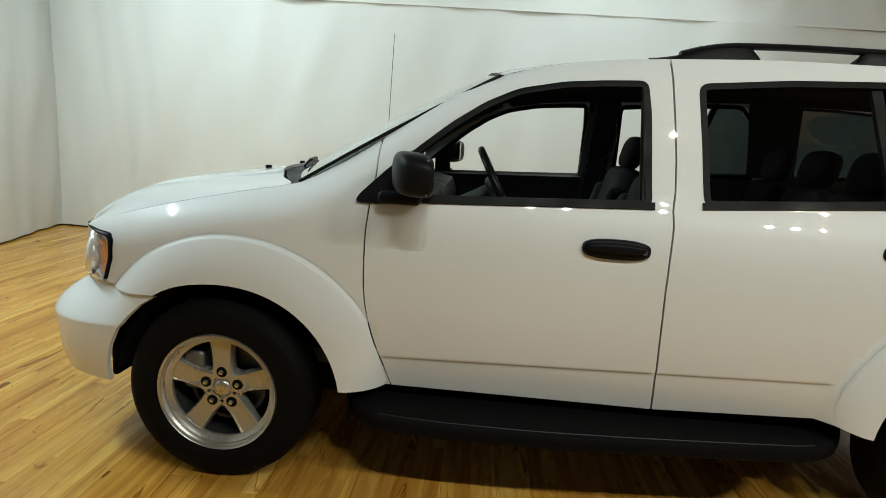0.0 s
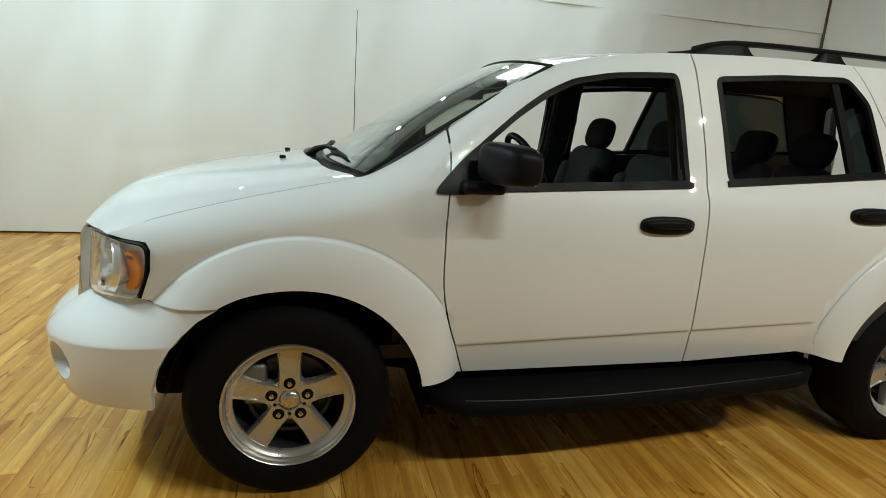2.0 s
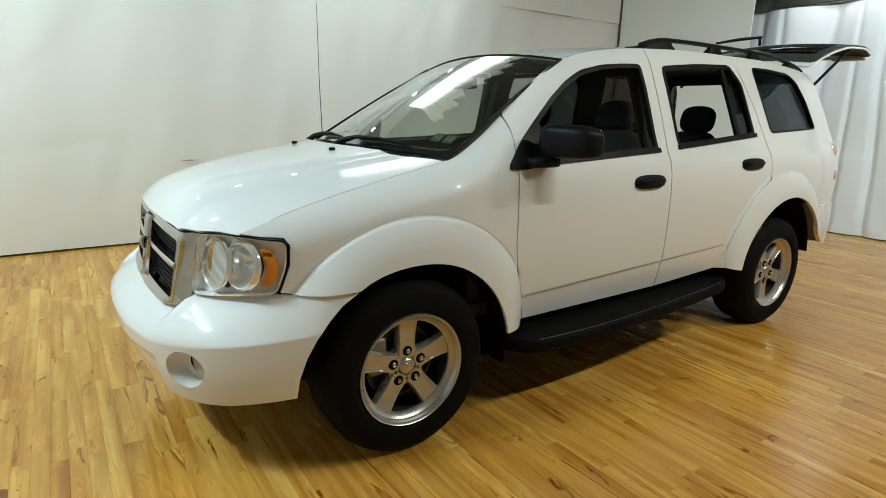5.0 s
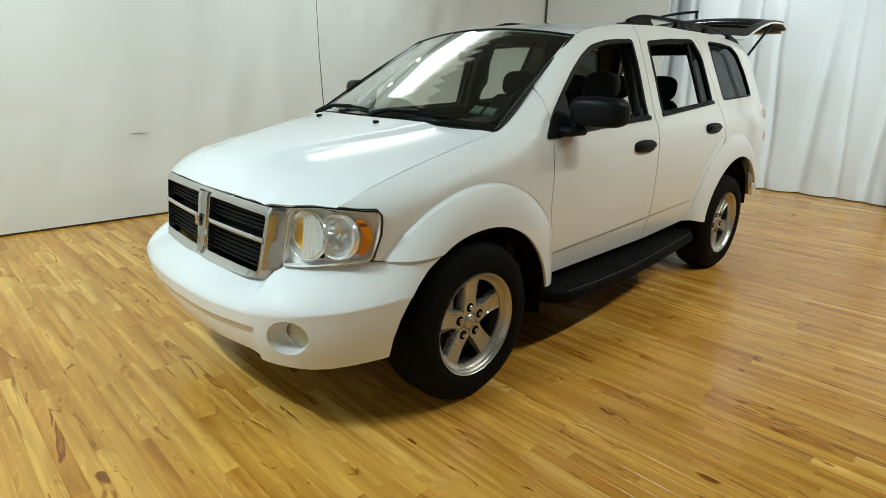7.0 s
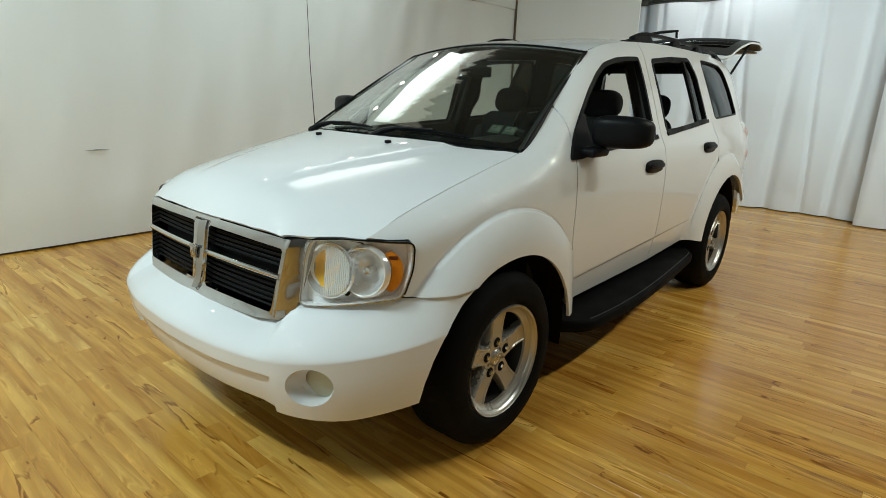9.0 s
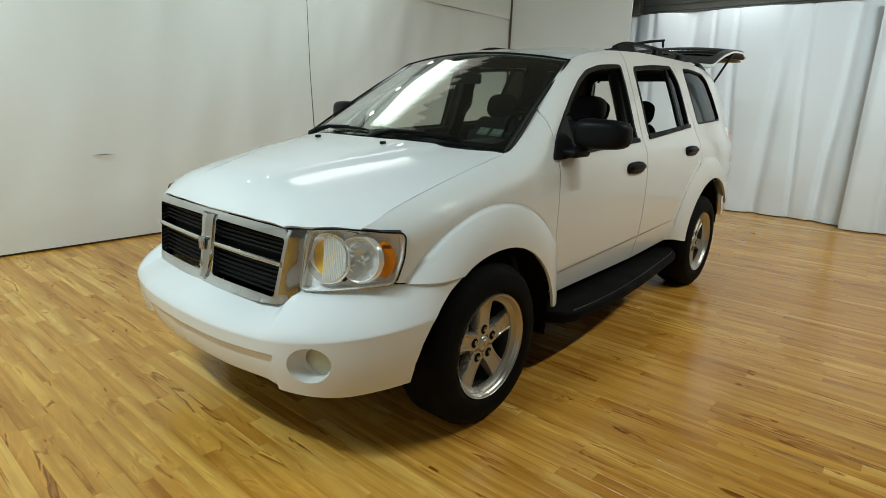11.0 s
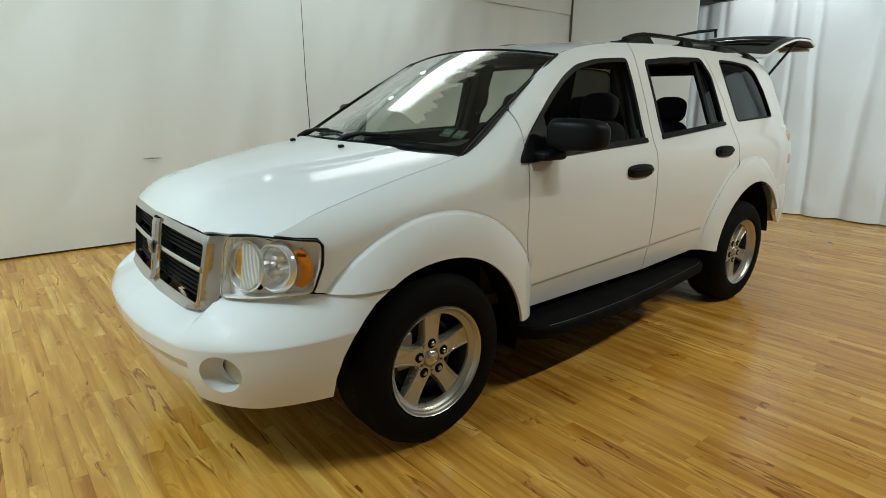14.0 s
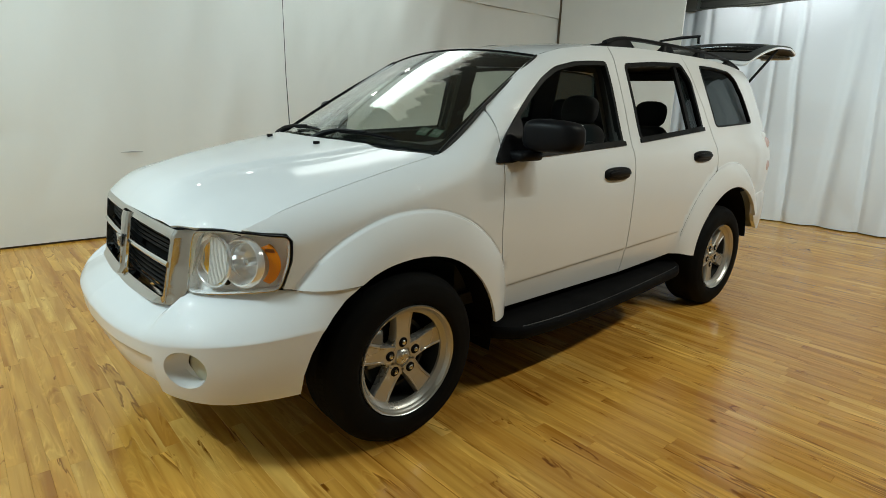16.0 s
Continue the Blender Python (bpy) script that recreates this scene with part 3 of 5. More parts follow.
def half_width(x, z):
    w = side_base(z) - side_taper(x)
    edge = top_edge(x)
    reach = 0.15 if x < 0.3 else 0.15 - 0.05 * smooth((x - 0.3) / 0.6)
    k = min(1.3, max(0.0, 1 - (edge - z) / reach))
    if k > 0:
        w += (top_half(x) - side_base(edge) + side_taper(x)) * k ** 2.2
    r = math.hypot(x - FX, z - FZ)
    if x > FX:
        r += flare_draw((z - FZ) / max(r, 0.01))
    w -= 0.004 * math.exp(-((r - 0.6545) / 0.0035) ** 2) * smooth((z - 0.5) / 0.1) * smooth((0.590 - x) / 0.03)
    if r < 0.651:
        t = min(1.0, max(0.0, 0.645 - r) / 0.175)
        w += 0.015 * smooth((0.651 - r) / 0.009)
        w += (0.952 - w) * (1 - (1 - t) ** 2.1) * smooth((z - 0.2) / 0.15)
    r = math.hypot(x - RX, z - RZ)
    if r < 0.705:
        t = min(1.0, max(0.0, 0.70 - r) / 0.16)
        w += 0.013 * smooth((0.705 - r) / 0.009)
        w += (0.945 - w) * (1 - (1 - t) ** 2.1)
    fold = 0.580 + 0.0345 * (x - 0.6) / 1.78 * 2.0
    if z < fold and 0.6 < x < 2.36:
        w -= 0.007 * smooth((fold - z) / 0.010) * smooth((2.36 - x) / 0.05) * smooth((x - 0.6) / 0.03)
    return w


def side(x, z):
    return (x, -half_width(x, z), z)


def polar(cx, cz, radius, a0, a1, steps):
    out = []
    for i in range(steps + 1):
        a = a0 + (a1 - a0) * i / steps
        r = radius(a) if callable(radius) else radius
        out.append((cx + r * math.cos(radians(a)), cz + r * math.sin(radians(a))))
    return out


def edge_run(x0, x1, steps, drop=0.0):
    return [(x0 + (x1 - x0) * i / steps, top_edge(x0 + (x1 - x0) * i / steps) - drop) for i in range(steps + 1)]


GAP = 0.003
seam_x = curve([0.446, 0.50, 0.568, 0.64, 0.723, 0.80, 0.88, 1.04, 1.19, 1.30], [0.656, 0.637, 0.614, 0.587, 0.562, 0.546, 0.538, 0.536, 0.545, 0.556])
SEAM = [(seam_x(0.446 + 0.854 * i / 26), 0.446 + 0.854 * i / 26) for i in range(27)]
fender_line = (polar(FX, FZ, front_arch, 126, 9, 40) + [(x - GAP, z) for x, z in SEAM] + [(0.553 - GAP, 1.425)]
               + edge_run(0.545, 0.225, 8, 0.004) + edge_run(0.21, -0.665, 22, 0.0015) + [(-0.60, 0.988), (-0.525, 0.982), (-0.508, 0.955), (-0.512, 0.88), (-0.548, 0.777), (-0.50, 0.768), (-0.40, 0.768)])
front_window = rounded([(0.505, 1.205), (0.585, 1.306), (0.705, 1.413), (0.828, 1.517), (0.951, 1.602), (1.075, 1.662), (1.25, 1.699), (1.40, 1.713), (1.565, 1.722), (1.582, 1.60), (1.598, 1.255), (1.0, 1.226)], 0.035)
rear_window = rounded([(1.785, 1.268), (1.77, 1.50), (1.752, 1.722), (2.10, 1.755), (2.475, 1.772), (2.59, 1.66), (2.655, 1.332), (2.2, 1.296)], 0.04)
quarter_window = rounded([(2.87, 1.343), (2.81, 1.56), (2.755, 1.775), (3.0, 1.776), (3.28, 1.762), (3.40, 1.71), (3.51, 1.58), (3.61, 1.372), (3.2, 1.357)], 0.045)
front_door_line = ([(x + GAP, z) for x, z in SEAM] + [(0.556 + GAP, 1.43)]
                   + edge_run(0.57, 1.645, 26) + [(1.664, 1.60), (1.676, 1.42), (1.677, 1.31), (1.669, 1.245), (1.672, 1.20), (1.668, 1.08), (1.669, 0.95), (1.678, 0.75), (1.688, 0.60), (1.702, 0.452)])
rear_door_line = ([(1.710, 0.452), (1.695, 0.60), (1.685, 0.75), (1.676, 0.95), (1.675, 1.08), (1.679, 1.20), (1.676, 1.245), (1.684, 1.31), (1.683, 1.42), (1.671, 1.60)] + edge_run(1.653, 2.52, 18)
                  + [(2.60, 1.70), (2.70, 1.50), (2.765, 1.33), (2.79, 1.20), (2.785, 1.05)] + polar(RX, RZ, 0.7006, 114, 160, 14) + [(2.3575, 0.56), (2.3725, 0.487)])
quarter_line = ([(2.527, 1.826)] + edge_run(2.6, 3.71, 20) + [(3.81, 1.66), (3.925, 1.45), (4.005, 1.25), (4.03, 0.98), (3.99, 0.80), (3.71, 0.79), (3.66, 0.725), (3.57, 0.69)]
                + polar(RX, RZ, rear_arch, 30, 172, 48) + [(2.45, 0.47), (2.373, 0.486), (2.358, 0.56)] + polar(RX, RZ, 0.7, 160, 114, 14) + [(2.792, 1.05), (2.797, 1.20), (2.772, 1.33), (2.707, 1.50), (2.607, 1.70)])

CREASE = [[(0.6 + 1.78 * i / 60, z + 0.069 * (i / 60)) for i in range(61)] for z in (0.600, 0.590, 0.5805, 0.575, 0.5695, 0.558, 0.546)]
for flip in (False, True):
    sheet("front_fender", fender_line, side, (0, -1, 0), PAINT, suv, step=0.03, thick=0.015, flip=flip, lines=[polar(FX, FZ, lambda a, r=r: r - (flare_draw(math.sin(radians(a))) if a < 90 else 0.0), 150, 12, 62) for r in (0.663, 0.6585, 0.6545, 0.651, 0.648, 0.6445, 0.641, 0.637, 0.625, 0.60, 0.57, 0.53, 0.50)])
    door = sheet("front_door", front_door_line, side, (0, -1, 0), PAINT, suv, [front_window], step=0.045, thick=0.02, flip=flip, lines=CREASE)
    back_door = sheet("rear_door", rear_door_line, side, (0, -1, 0), PAINT, suv, [rear_window], step=0.045, thick=0.02, flip=flip, lines=CREASE)
    quarter = sheet("quarter_panel", quarter_line, side, (0, -1, 0), PAINT, suv, [quarter_window], step=0.035, thick=0.02, flip=flip, lines=[polar(RX, RZ, r, 165, 30, 60) for r in (0.709, 0.7055, 0.702, 0.6985, 0.695, 0.69, 0.68, 0.655, 0.62, 0.58)])

    def lower(d):
        return lambda x, z: (x, -half_width(x, z) + d, z)
    # seals, sills and panes
    for owner, hole, pane in ((door, front_window, None), (back_door, rear_window, None), (quarter, quarter_window, TINT)):
        seal = sheet("window_seal", inset(hole, 0.001), lower(-0.003), (0, -1, 0), SEAL, owner, [inset(hole, 0.013 if owner is quarter else 0.024)], step=0.06, thick=0.03, label="black rubber window surround", flip=flip)
        if pane:
            sheet("pane", inset(hole, 0.008), lower(0.012), (0, -1, 0), pane, owner, step=0.08, thick=0.004, label="dark privacy glass", flip=flip)
    for owner, a, b in ((door, (0.53, 1.208), (1.605, 1.258)), (back_door, (1.778, 1.270), (2.662, 1.334))):
        n = 16
        low = [(a[0] + (b[0] - a[0]) * i / n, a[1] + (b[1] - a[1]) * i / n - 0.008) for i in range(n + 1)]
        sheet("sill_molding", low + [(x, z + 0.024) for x, z in low[::-1]], lower(-0.010), (0, -1, 0), SEAL, owner, step=0.05, thick=0.03, flip=flip)
    # rear door glass divider; the far bar stands for a slanted seat belt
    bar = [(2.215, 1.30), (2.245, 1.30), (2.335, 1.765), (2.300, 1.762)] if flip else [(2.455, 1.31), (2.495, 1.315), (2.425, 1.77), (2.385, 1.765)]
    sheet("window_bar", bar, lower(0.012), (0, -1, 0), SEAL, back_door, step=0.08, thick=0.02, flip=flip)
    sheet("fixed_pane", [bar[1], (2.64, 1.345), (2.575, 1.66), (2.475, 1.765), bar[2]], lower(0.014), (0, -1, 0), TINT, back_door, step=0.08, thick=0.004, label="small dark fixed pane", flip=flip)
    # door handles
    s = 1 if flip else -1
    for owner, hx, hz in ((door, 1.475, 1.095), (back_door, 2.535, 1.155)):
        y = half_width(hx, hz)
        bm = bmesh.new()
        for ox, oy, oz, px, py, pz, p in ((0, 0.004, 0, 0.124, 0.020, 0.038, 3.6), (0.0, 0.024, 0.006, 0.104, 0.014, 0.019, 3.0)):
            made = bmesh.ops.create_uvsphere(bm, u_segments=32, v_segments=16, radius=1)["verts"]
            for v in made:
                k = (abs(v.co.x) ** p + abs(v.co.y) ** p + abs(v.co.z) ** p) ** (-1 / p)
                q = v.co * k
                v.co = Vector((hx + ox + px * q.x, s * (y + oy + py * q.y), hz + oz + pz * q.z * (1 - 0.15 * q.x * q.x)))
        handle = part("door_handle", bm, BLACK, owner, "black pull handle")
        if owner is door and not flip:
            bm = bmesh.new()
            lathe(bm, [(0.0, 0.006), (0.010, 0.006), (0.011, 0.0)], 20, pose(hx + 0.098, -y - 0.022, hz, 90))
            part("key_lock", bm, CHROME, owner, "round chrome key lock")

# hood
hood_front = curve([0.0, 0.1, 0.35, 0.50, 0.58, 0.66, 0.764], [-0.864, -0.862, -0.848, -0.826, -0.772, -0.725, -0.665])
hood_ridge = curve([-0.87, -0.80, -0.70, -0.50, -0.25, -0.086, 0.0, 0.25], [1.040, 1.086, 1.122, 1.168, 1.213, 1.240, 1.254, 1.295])


def hood_top(x, y):
    u = abs(y) / top_half(max(-0.7, x))
    z = hood_ridge(x) - (hood_ridge(x) - top_edge(x)) * u ** 2.7
    d = x - hood_front(min(abs(y), 0.764))
    z -= 0.050 * max(0.0, 1 - d / 0.17) ** 2 * (1 - 0.6 * smooth((abs(y) - 0.56) / 0.16))
    lane = 0.26 + 0.22 * smooth((x + 0.75) / 0.8)
    z += 0.013 * smooth((lane + 0.035 - abs(y)) / 0.07) * smooth((x + 0.78) / 0.25)
    return (x, y, z)


half = [(-0.725, 0.66), (-0.772, 0.58), (-0.826, 0.50), (-0.848, 0.35), (-0.858, 0.2), (-0.862, 0.1)]
rear = [(0.185, 0.72), (0.11, 0.60), (0.04, 0.40), (0.005, 0.2)]
rim = [(-0.66 + 0.86 * i / 16, top_half(-0.66 + 0.86 * i / 16) - 0.002) for i in range(17)]
hood_line = [(-0.864, 0.0)] + half[::-1] + rim + rear + [(-0.005, 0.0)] + [(x, -y) for x, y in rear[::-1]] + [(x, -y) for x, y in rim[::-1]] + [(x, -y) for x, y in half]
hood = sheet("hood", hood_line, hood_top, (0, 0, 1), PAINT, suv, step=0.03, thick=0.014)
for s in (-1, 1):
    x, y, z = hood_top(-0.09, s * 0.256)
    bm = boxes(((x, y, z + 0.006), (0.028, 0.022, 0.016), 0.005))
    part("washer_nozzle", bm, BLACK, hood, "small black washer nozzle")

# black bar stands in for the shaded gap between hood and grille
edge = [Vector(hood_top(hood_front(abs(y)) + 0.004, y)) + Vector((0.016, 0, -0.013)) for y in (0.74 * i / 30 for i in range(-30, 31))]
part("hood_gap_bar", tube(bmesh.new(), edge, 0.0055, 6), BLACK, hood, "black bar standing for the dark gap under the hood edge")

# windscreen, cowl and roof


def screen(u, v):
    a = Vector((0.085 + 0.155 * u * u, 0.765 * u, 1.262 - 0.022 * u * u))
    b = Vector((0.945 + 0.06 * u * u, 0.626 * u, 1.757 - 0.050 * u * u))
    p = a.lerp(b, v)
    return p + Vector((-0.5, 0, 0.86)) * 0.10 * v * (1 - v) * (1 - 0.7 * u * u)


uv = [(-1 + 2 * i / 24, 0.0) for i in range(25)] + [(1.0, i / 16) for i in range(1, 17)] + [(1 - 2 * i / 24, 1.0) for i in range(1, 25)] + [(-1.0, 1 - i / 16) for i in range(1, 16)]
inner = rounded([(-0.94, 0.06), (0.94, 0.06), (0.945, 0.965), (-0.945, 0.965)], 0.09, 6)
screen_ob = sheet("windscreen", [(u * 0.985, 0.01 + v * 0.98) for u, v in uv], screen, (-0.5, 0, 0.86), GLASS, suv, step=0.06, thick=0.005, label="raked clear windscreen with a dark border")
sheet("border", [(u * 0.99, v) for u, v in uv], lambda u, v: Vector(screen(u, v)) - Vector((-0.5, 0, 0.86)) * 0.012, (-0.5, 0, 0.86), GLOSSBLACK, screen_ob, [inner], step=0.08, thick=0.004, label="black printed glass border")
for s in (-1, 1):
    line = [Vector(screen(s * 1.0, v / 20)) + Vector((-0.004, s * 0.004, 0.004)) for v in range(21)]
    part("pillar_molding", tube(bmesh.new(), line, 0.007, 8), BLACK, screen_ob, "black rubber molding")
part("roof_molding", tube(bmesh.new(), [Vector(screen(-1 + i / 10, 1.0)) + Vector((0.004, 0, 0.002)) for i in range(21)], 0.006, 6), BLACK, screen_ob)


def cowl(x, y):
    return (x, y, 1.255 - 0.014 * (y / 0.76) ** 2 - 0.012 * math.sin(math.pi * max(0.0, min(1.0, (x - 0.16 * (y / 0.76) ** 2) / 0.1))))


rows = [(-0.01 + 0.235 * (i / 12) ** 2, 0.775 * i / 12) for i in range(-12, 13)]
rows2 = [(0.11 + 0.155 * (i / 12) ** 2, 0.775 * i / 12) for i in range(12, -13, -1)]
sheet("cowl", rows + rows2, cowl, (0, 0, 1), BLACK, suv, step=0.05, thick=0.05, label="black plastic cowl grille below the windscreen")

roof_ridge = curve([0.93, 1.2, 1.5, 1.8, 2.4, 3.0, 3.5, 3.8], [1.752, 1.800, 1.835, 1.856, 1.872, 1.868, 1.846, 1.812])


def roof_top(x, y):
    u = min(1.05, abs(y) / top_half(x))
    return (x, y, roof_ridge(x) - (roof_ridge(x) - top_edge(x)) * u ** 3.2)


roof_line = ([(0.952 + 0.06 * (i / 12) ** 2, 0.622 * i / 12) for i in range(-12, 13)] + [(1.0 + 2.72 * i / 30, top_half(1.0 + 2.72 * i / 30) - 0.001) for i in range(1, 31)]
             + [(3.75 - 0.03 * abs(i) / 12, 0.574 * i / 12) for i in range(11, -12, -1)] + [(1.0 + 2.72 * i / 30, -top_half(1.0 + 2.72 * i / 30) + 0.001) for i in range(30, 0, -1)])
roof = sheet("roof", roof_line, roof_top, (0, 0, 1), PAINT, suv, step=0.05, thick=0.02)

# roof rails
for s in (-1, 1):
    rail = new("roof_rail")
    attach(rail, suv)

    def at(x, up=0.0, off=0.0):
        y = top_half(x) - 0.055 + off
        return Vector((x, s * y, roof_top(x, y)[2] + up))
    xs = [1.70 + 2.02 * i / 30 for i in range(31)]
    lift = curve([1.62, 1.70, 1.80, 1.90, 2.05, 3.3, 3.6, 3.74], [0.004, 0.018, 0.040, 0.049, 0.048, 0.042, 0.028, 0.010])
    bm = bmesh.new()
    rings = []
    for x in xs:
        c, h, w = at(x, lift(x)), 0.013, 0.020
        rings.append([bm.verts.new(c + Vector((0, w * math.cos(a), h * math.sin(a)))) for a in (2 * math.pi * k / 10 for k in range(10))])
    for a, b in zip(rings, rings[1:]):
        for k in range(10):
            bm.faces.new((a[k], a[(k + 1) % 10], b[(k + 1) % 10], b[k]))
    bm.faces.new(rings[0]), bm.faces.new(rings[-1][::-1])
    part("bar", bm, BLACK, rail, "black roof rail bar")
    for x0, x1, t0, t1 in ((1.585, 2.0, 1.80, 1.955), (2.36, 2.52, 2.40, 2.48), (2.86, 3.02, 2.90, 2.98), (3.40, 3.76, 3.45, 3.6)):
        bm = bmesh.new()
        rings = []
        for i in range(13):
            t = i / 12
            x = x0 + (x1 - x0) * t
            h = lift(max(1.62, min(3.74, x))) if t0 <= x <= t1 else lift(max(1.62, min(3.74, x))) * min(1.0, max(0.05, (x - x0) / (t0 - x0) if x < t0 else (x1 - x) / (x1 - t1))) ** 0.8
            rings.append([bm.verts.new(at(x, z, o)) for o, z in ((0.028, -0.02), (0.022, h * 0.6), (0.010, h + 0.004), (-0.010, h + 0.004), (-0.022, h * 0.6), (-0.028, -0.02))])
        for a, b in zip(rings, rings[1:]):
            for k in range(6):
                bm.faces.new((a[k], a[(k + 1) % 6], b[(k + 1) % 6], b[k]))
        bm.faces.new(rings[0]), bm.faces.new(rings[-1][::-1])
        part("rail_foot", bm, BLACK, rail, "black moulded rail foot")

# front bumper: u runs along its plan, v is the height
PLAN = [(-1.045, 0.0), (-1.040, 0.15), (-1.028, 0.30), (-0.998, 0.46), (-0.955, 0.60), (-0.89, 0.705), (-0.80, 0.79), (-0.67, 0.865), (-0.53, 0.915), (-0.40, 0.942), (-0.27, 0.952)]
_run = [0.0]
for (a, b), (c, d) in zip(PLAN, PLAN[1:]):
    _run.append(_run[-1] + math.hypot(c - a, d - b))
plan_x, plan_y = curve(_run, [p[0] for p in PLAN]), curve(_run, [p[1] for p in PLAN])
END = _run[-1]


def u_of_x(x):
    return min((abs(plan_x(END * i / 800) - x), END * i / 800) for i in range(801))[1]


def u_of_y(y):
    return min((abs(plan_y(END * i / 800) - y), END * i / 800) for i in range(801))[1]


ledge = curve([0.0, 0.3, 0.55, 0.75, 0.95, 1.06, 1.155, 1.29, END], [0.115, 0.125, 0.16, 0.165, 0.135, 0.105, 0.075, 0.016, 0.0])
ledge_top = curve([0.0, 0.3, 0.54, 0.60, 0.80, 1.0, END], [0.680, 0.683, 0.692, 0.735, 0.756, 0.768, 0.768])
bumper_crease = curve([0.0, 0.5, 0.9, END], [0.585, 0.585, 0.60, 0.645])
bumper_low = curve([0.0, 0.5, 0.62, 0.9, END], [0.405, 0.40, 0.375, 0.352, 0.36])


def bumper(u, v):
    s = 1 if u >= 0 else -1
    u = abs(u)
    e = 0.01
    tx, ty = plan_x(u + e) - plan_x(max(0, u - e)), plan_y(u + e) - plan_y(u - e) if u > e else 2 * e
    n = math.hypot(tx, ty)
    nx, ny = -ty / n, tx / n
    c = bumper_crease(u)
    if v > c:
        t = (v - c) / max(0.02, ledge_top(u) - c)
        off = -ledge(u) * t ** (1.15 + 0.55 * smooth((1.0 - u) / 0.4)) - 0.012 * t
    else:
        t = (c - v) / max(0.05, c - bumper_low(u))
        off = -0.012 * t - 0.045 * max(0.0, t - 0.25) ** 2
        panel = smooth((0.60 - u) / 0.02) * smooth((0.528 - v) / 0.007)
        off -= 0.019 * panel
    return (plan_x(u) + nx * off, -s * (plan_y(u) + ny * off), v)


fog_u = u_of_y(0.712)
fog = [(fog_u + 0.084 * math.cos(2 * math.pi * k / 36), 0.500 + 0.074 * math.sin(2 * math.pi * k / 36)) for k in range(36)]
arch_run = [(u_of_x(x), z) for x, z in ((-0.527, 0.366), (-0.517, 0.45), (-0.490, 0.535), (-0.450, 0.61), (-0.405, 0.668), (-0.35, 0.722), (-0.285, 0.764))]
bl = [(0.9 * i / 12, bumper_low(0.9 * i / 12)) for i in range(13)]
tp = [(1.0 - i / 24, ledge_top(1.0 - i / 24)) for i in range(24)]
right_half = bl + arch_run + [(u_of_x(-0.40), 0.764), (u_of_x(-0.50), 0.764)] + tp
bumper_line = [(u, v) for u, v in right_half] + [(0.0, ledge_top(0.0))] + [(-u, v) for u, v in right_half[::-1] if u > 0]
front_bumper = sheet("front_bumper", bumper_line, bumper, (-1, 0, 0), PAINT, suv, [fog, [(-u, v) for u, v in fog]], step=0.03, thick=0.02, lines=[[(0.60 * k / 24, v) for k in range(-23, 24)] for v in (0.536, 0.529, 0.525, 0.520, 0.512, 0.500)] + [[(s * u, 0.40 + 0.012 * k) for k in range(1, 10)] for s in (1, -1) for u in (0.572, 0.602, 0.62)] + [[(END * 0.93 * k / 60, bumper_crease(abs(END * 0.93 * k / 60)) + d) for k in range(-60, 61)] for d in (0.010, 0.003, -0.004)])
for s in (1, -1):
    rings, bm = [], bmesh.new()
    for depth, k in ((0.0, 1.0), (0.02, 0.97), (0.075, 0.86), (0.085, 0.70)):
        ring = []
        for u, v in fog:
            p = Vector(bumper(s * (fog_u + (u - fog_u) * k), 0.5 + (v - 0.5) * k))
            ring.append(bm.verts.new(p + Vector((0.85, s * 0.25, 0)) * depth))
        rings.append(ring)
    for a, b in zip(rings, rings[1:]):
        for k in range(36):
            bm.faces.new((a[k], a[(k + 1) % 36], b[(k + 1) % 36], b[k]))
    recess = part("fog_recess", bm, PAINT, front_bumper, "round white fog lamp recess")
    p = Vector(bumper(s * fog_u, 0.5)) + Vector((0.85, s * 0.25, 0)) * 0.083
    bm = bmesh.new()
    lathe(bm, [(0.0, 0.014), (0.04, 0.010), (0.068, 0.0), (0.074, -0.03)], 28, look(p, p + Vector((0.85, s * 0.35, 0))))
    part("fog_lamp", bm, material("fog_lamp_glass", (0.55, 0.55, 0.42), 0.12), front_bumper, "pale round fog lamp glass")
bm = boxes(((-0.72, 0, 0.425), (0.36, 1.1, 0.04), 0.01), ((-0.56, 0, 0.47), (0.12, 1.45, 0.1), 0.01), ((-0.66, 0, 0.345), (0.03, 1.30, 0.15), 0.012))
part("air_dam", bm, DARK, front_bumper, "black underside of the bumper")

# grille


def front_face(y, z):
    a = abs(y)
    turn = 0.538 - 0.15 * max(0.0, 0.985 - z)
    k, v = smooth((a - turn) / 0.03), (z - 0.83) / 0.15
    return (k * 0.026 * v -0.855 + 0.025 * (a / 0.52) ** 2 + 1.35 * max(0.0, a - turn) - 0.14 * (0.985 - z) - 0.7 * max(0.0, 0.709 - z) * smooth((0.50 - a) / 0.08) + 0.45 * max(0.0, z - 0.953), y, z)


def grille_face(d):
    return lambda y, z: (front_face(y, z)[0] + d, y, z)


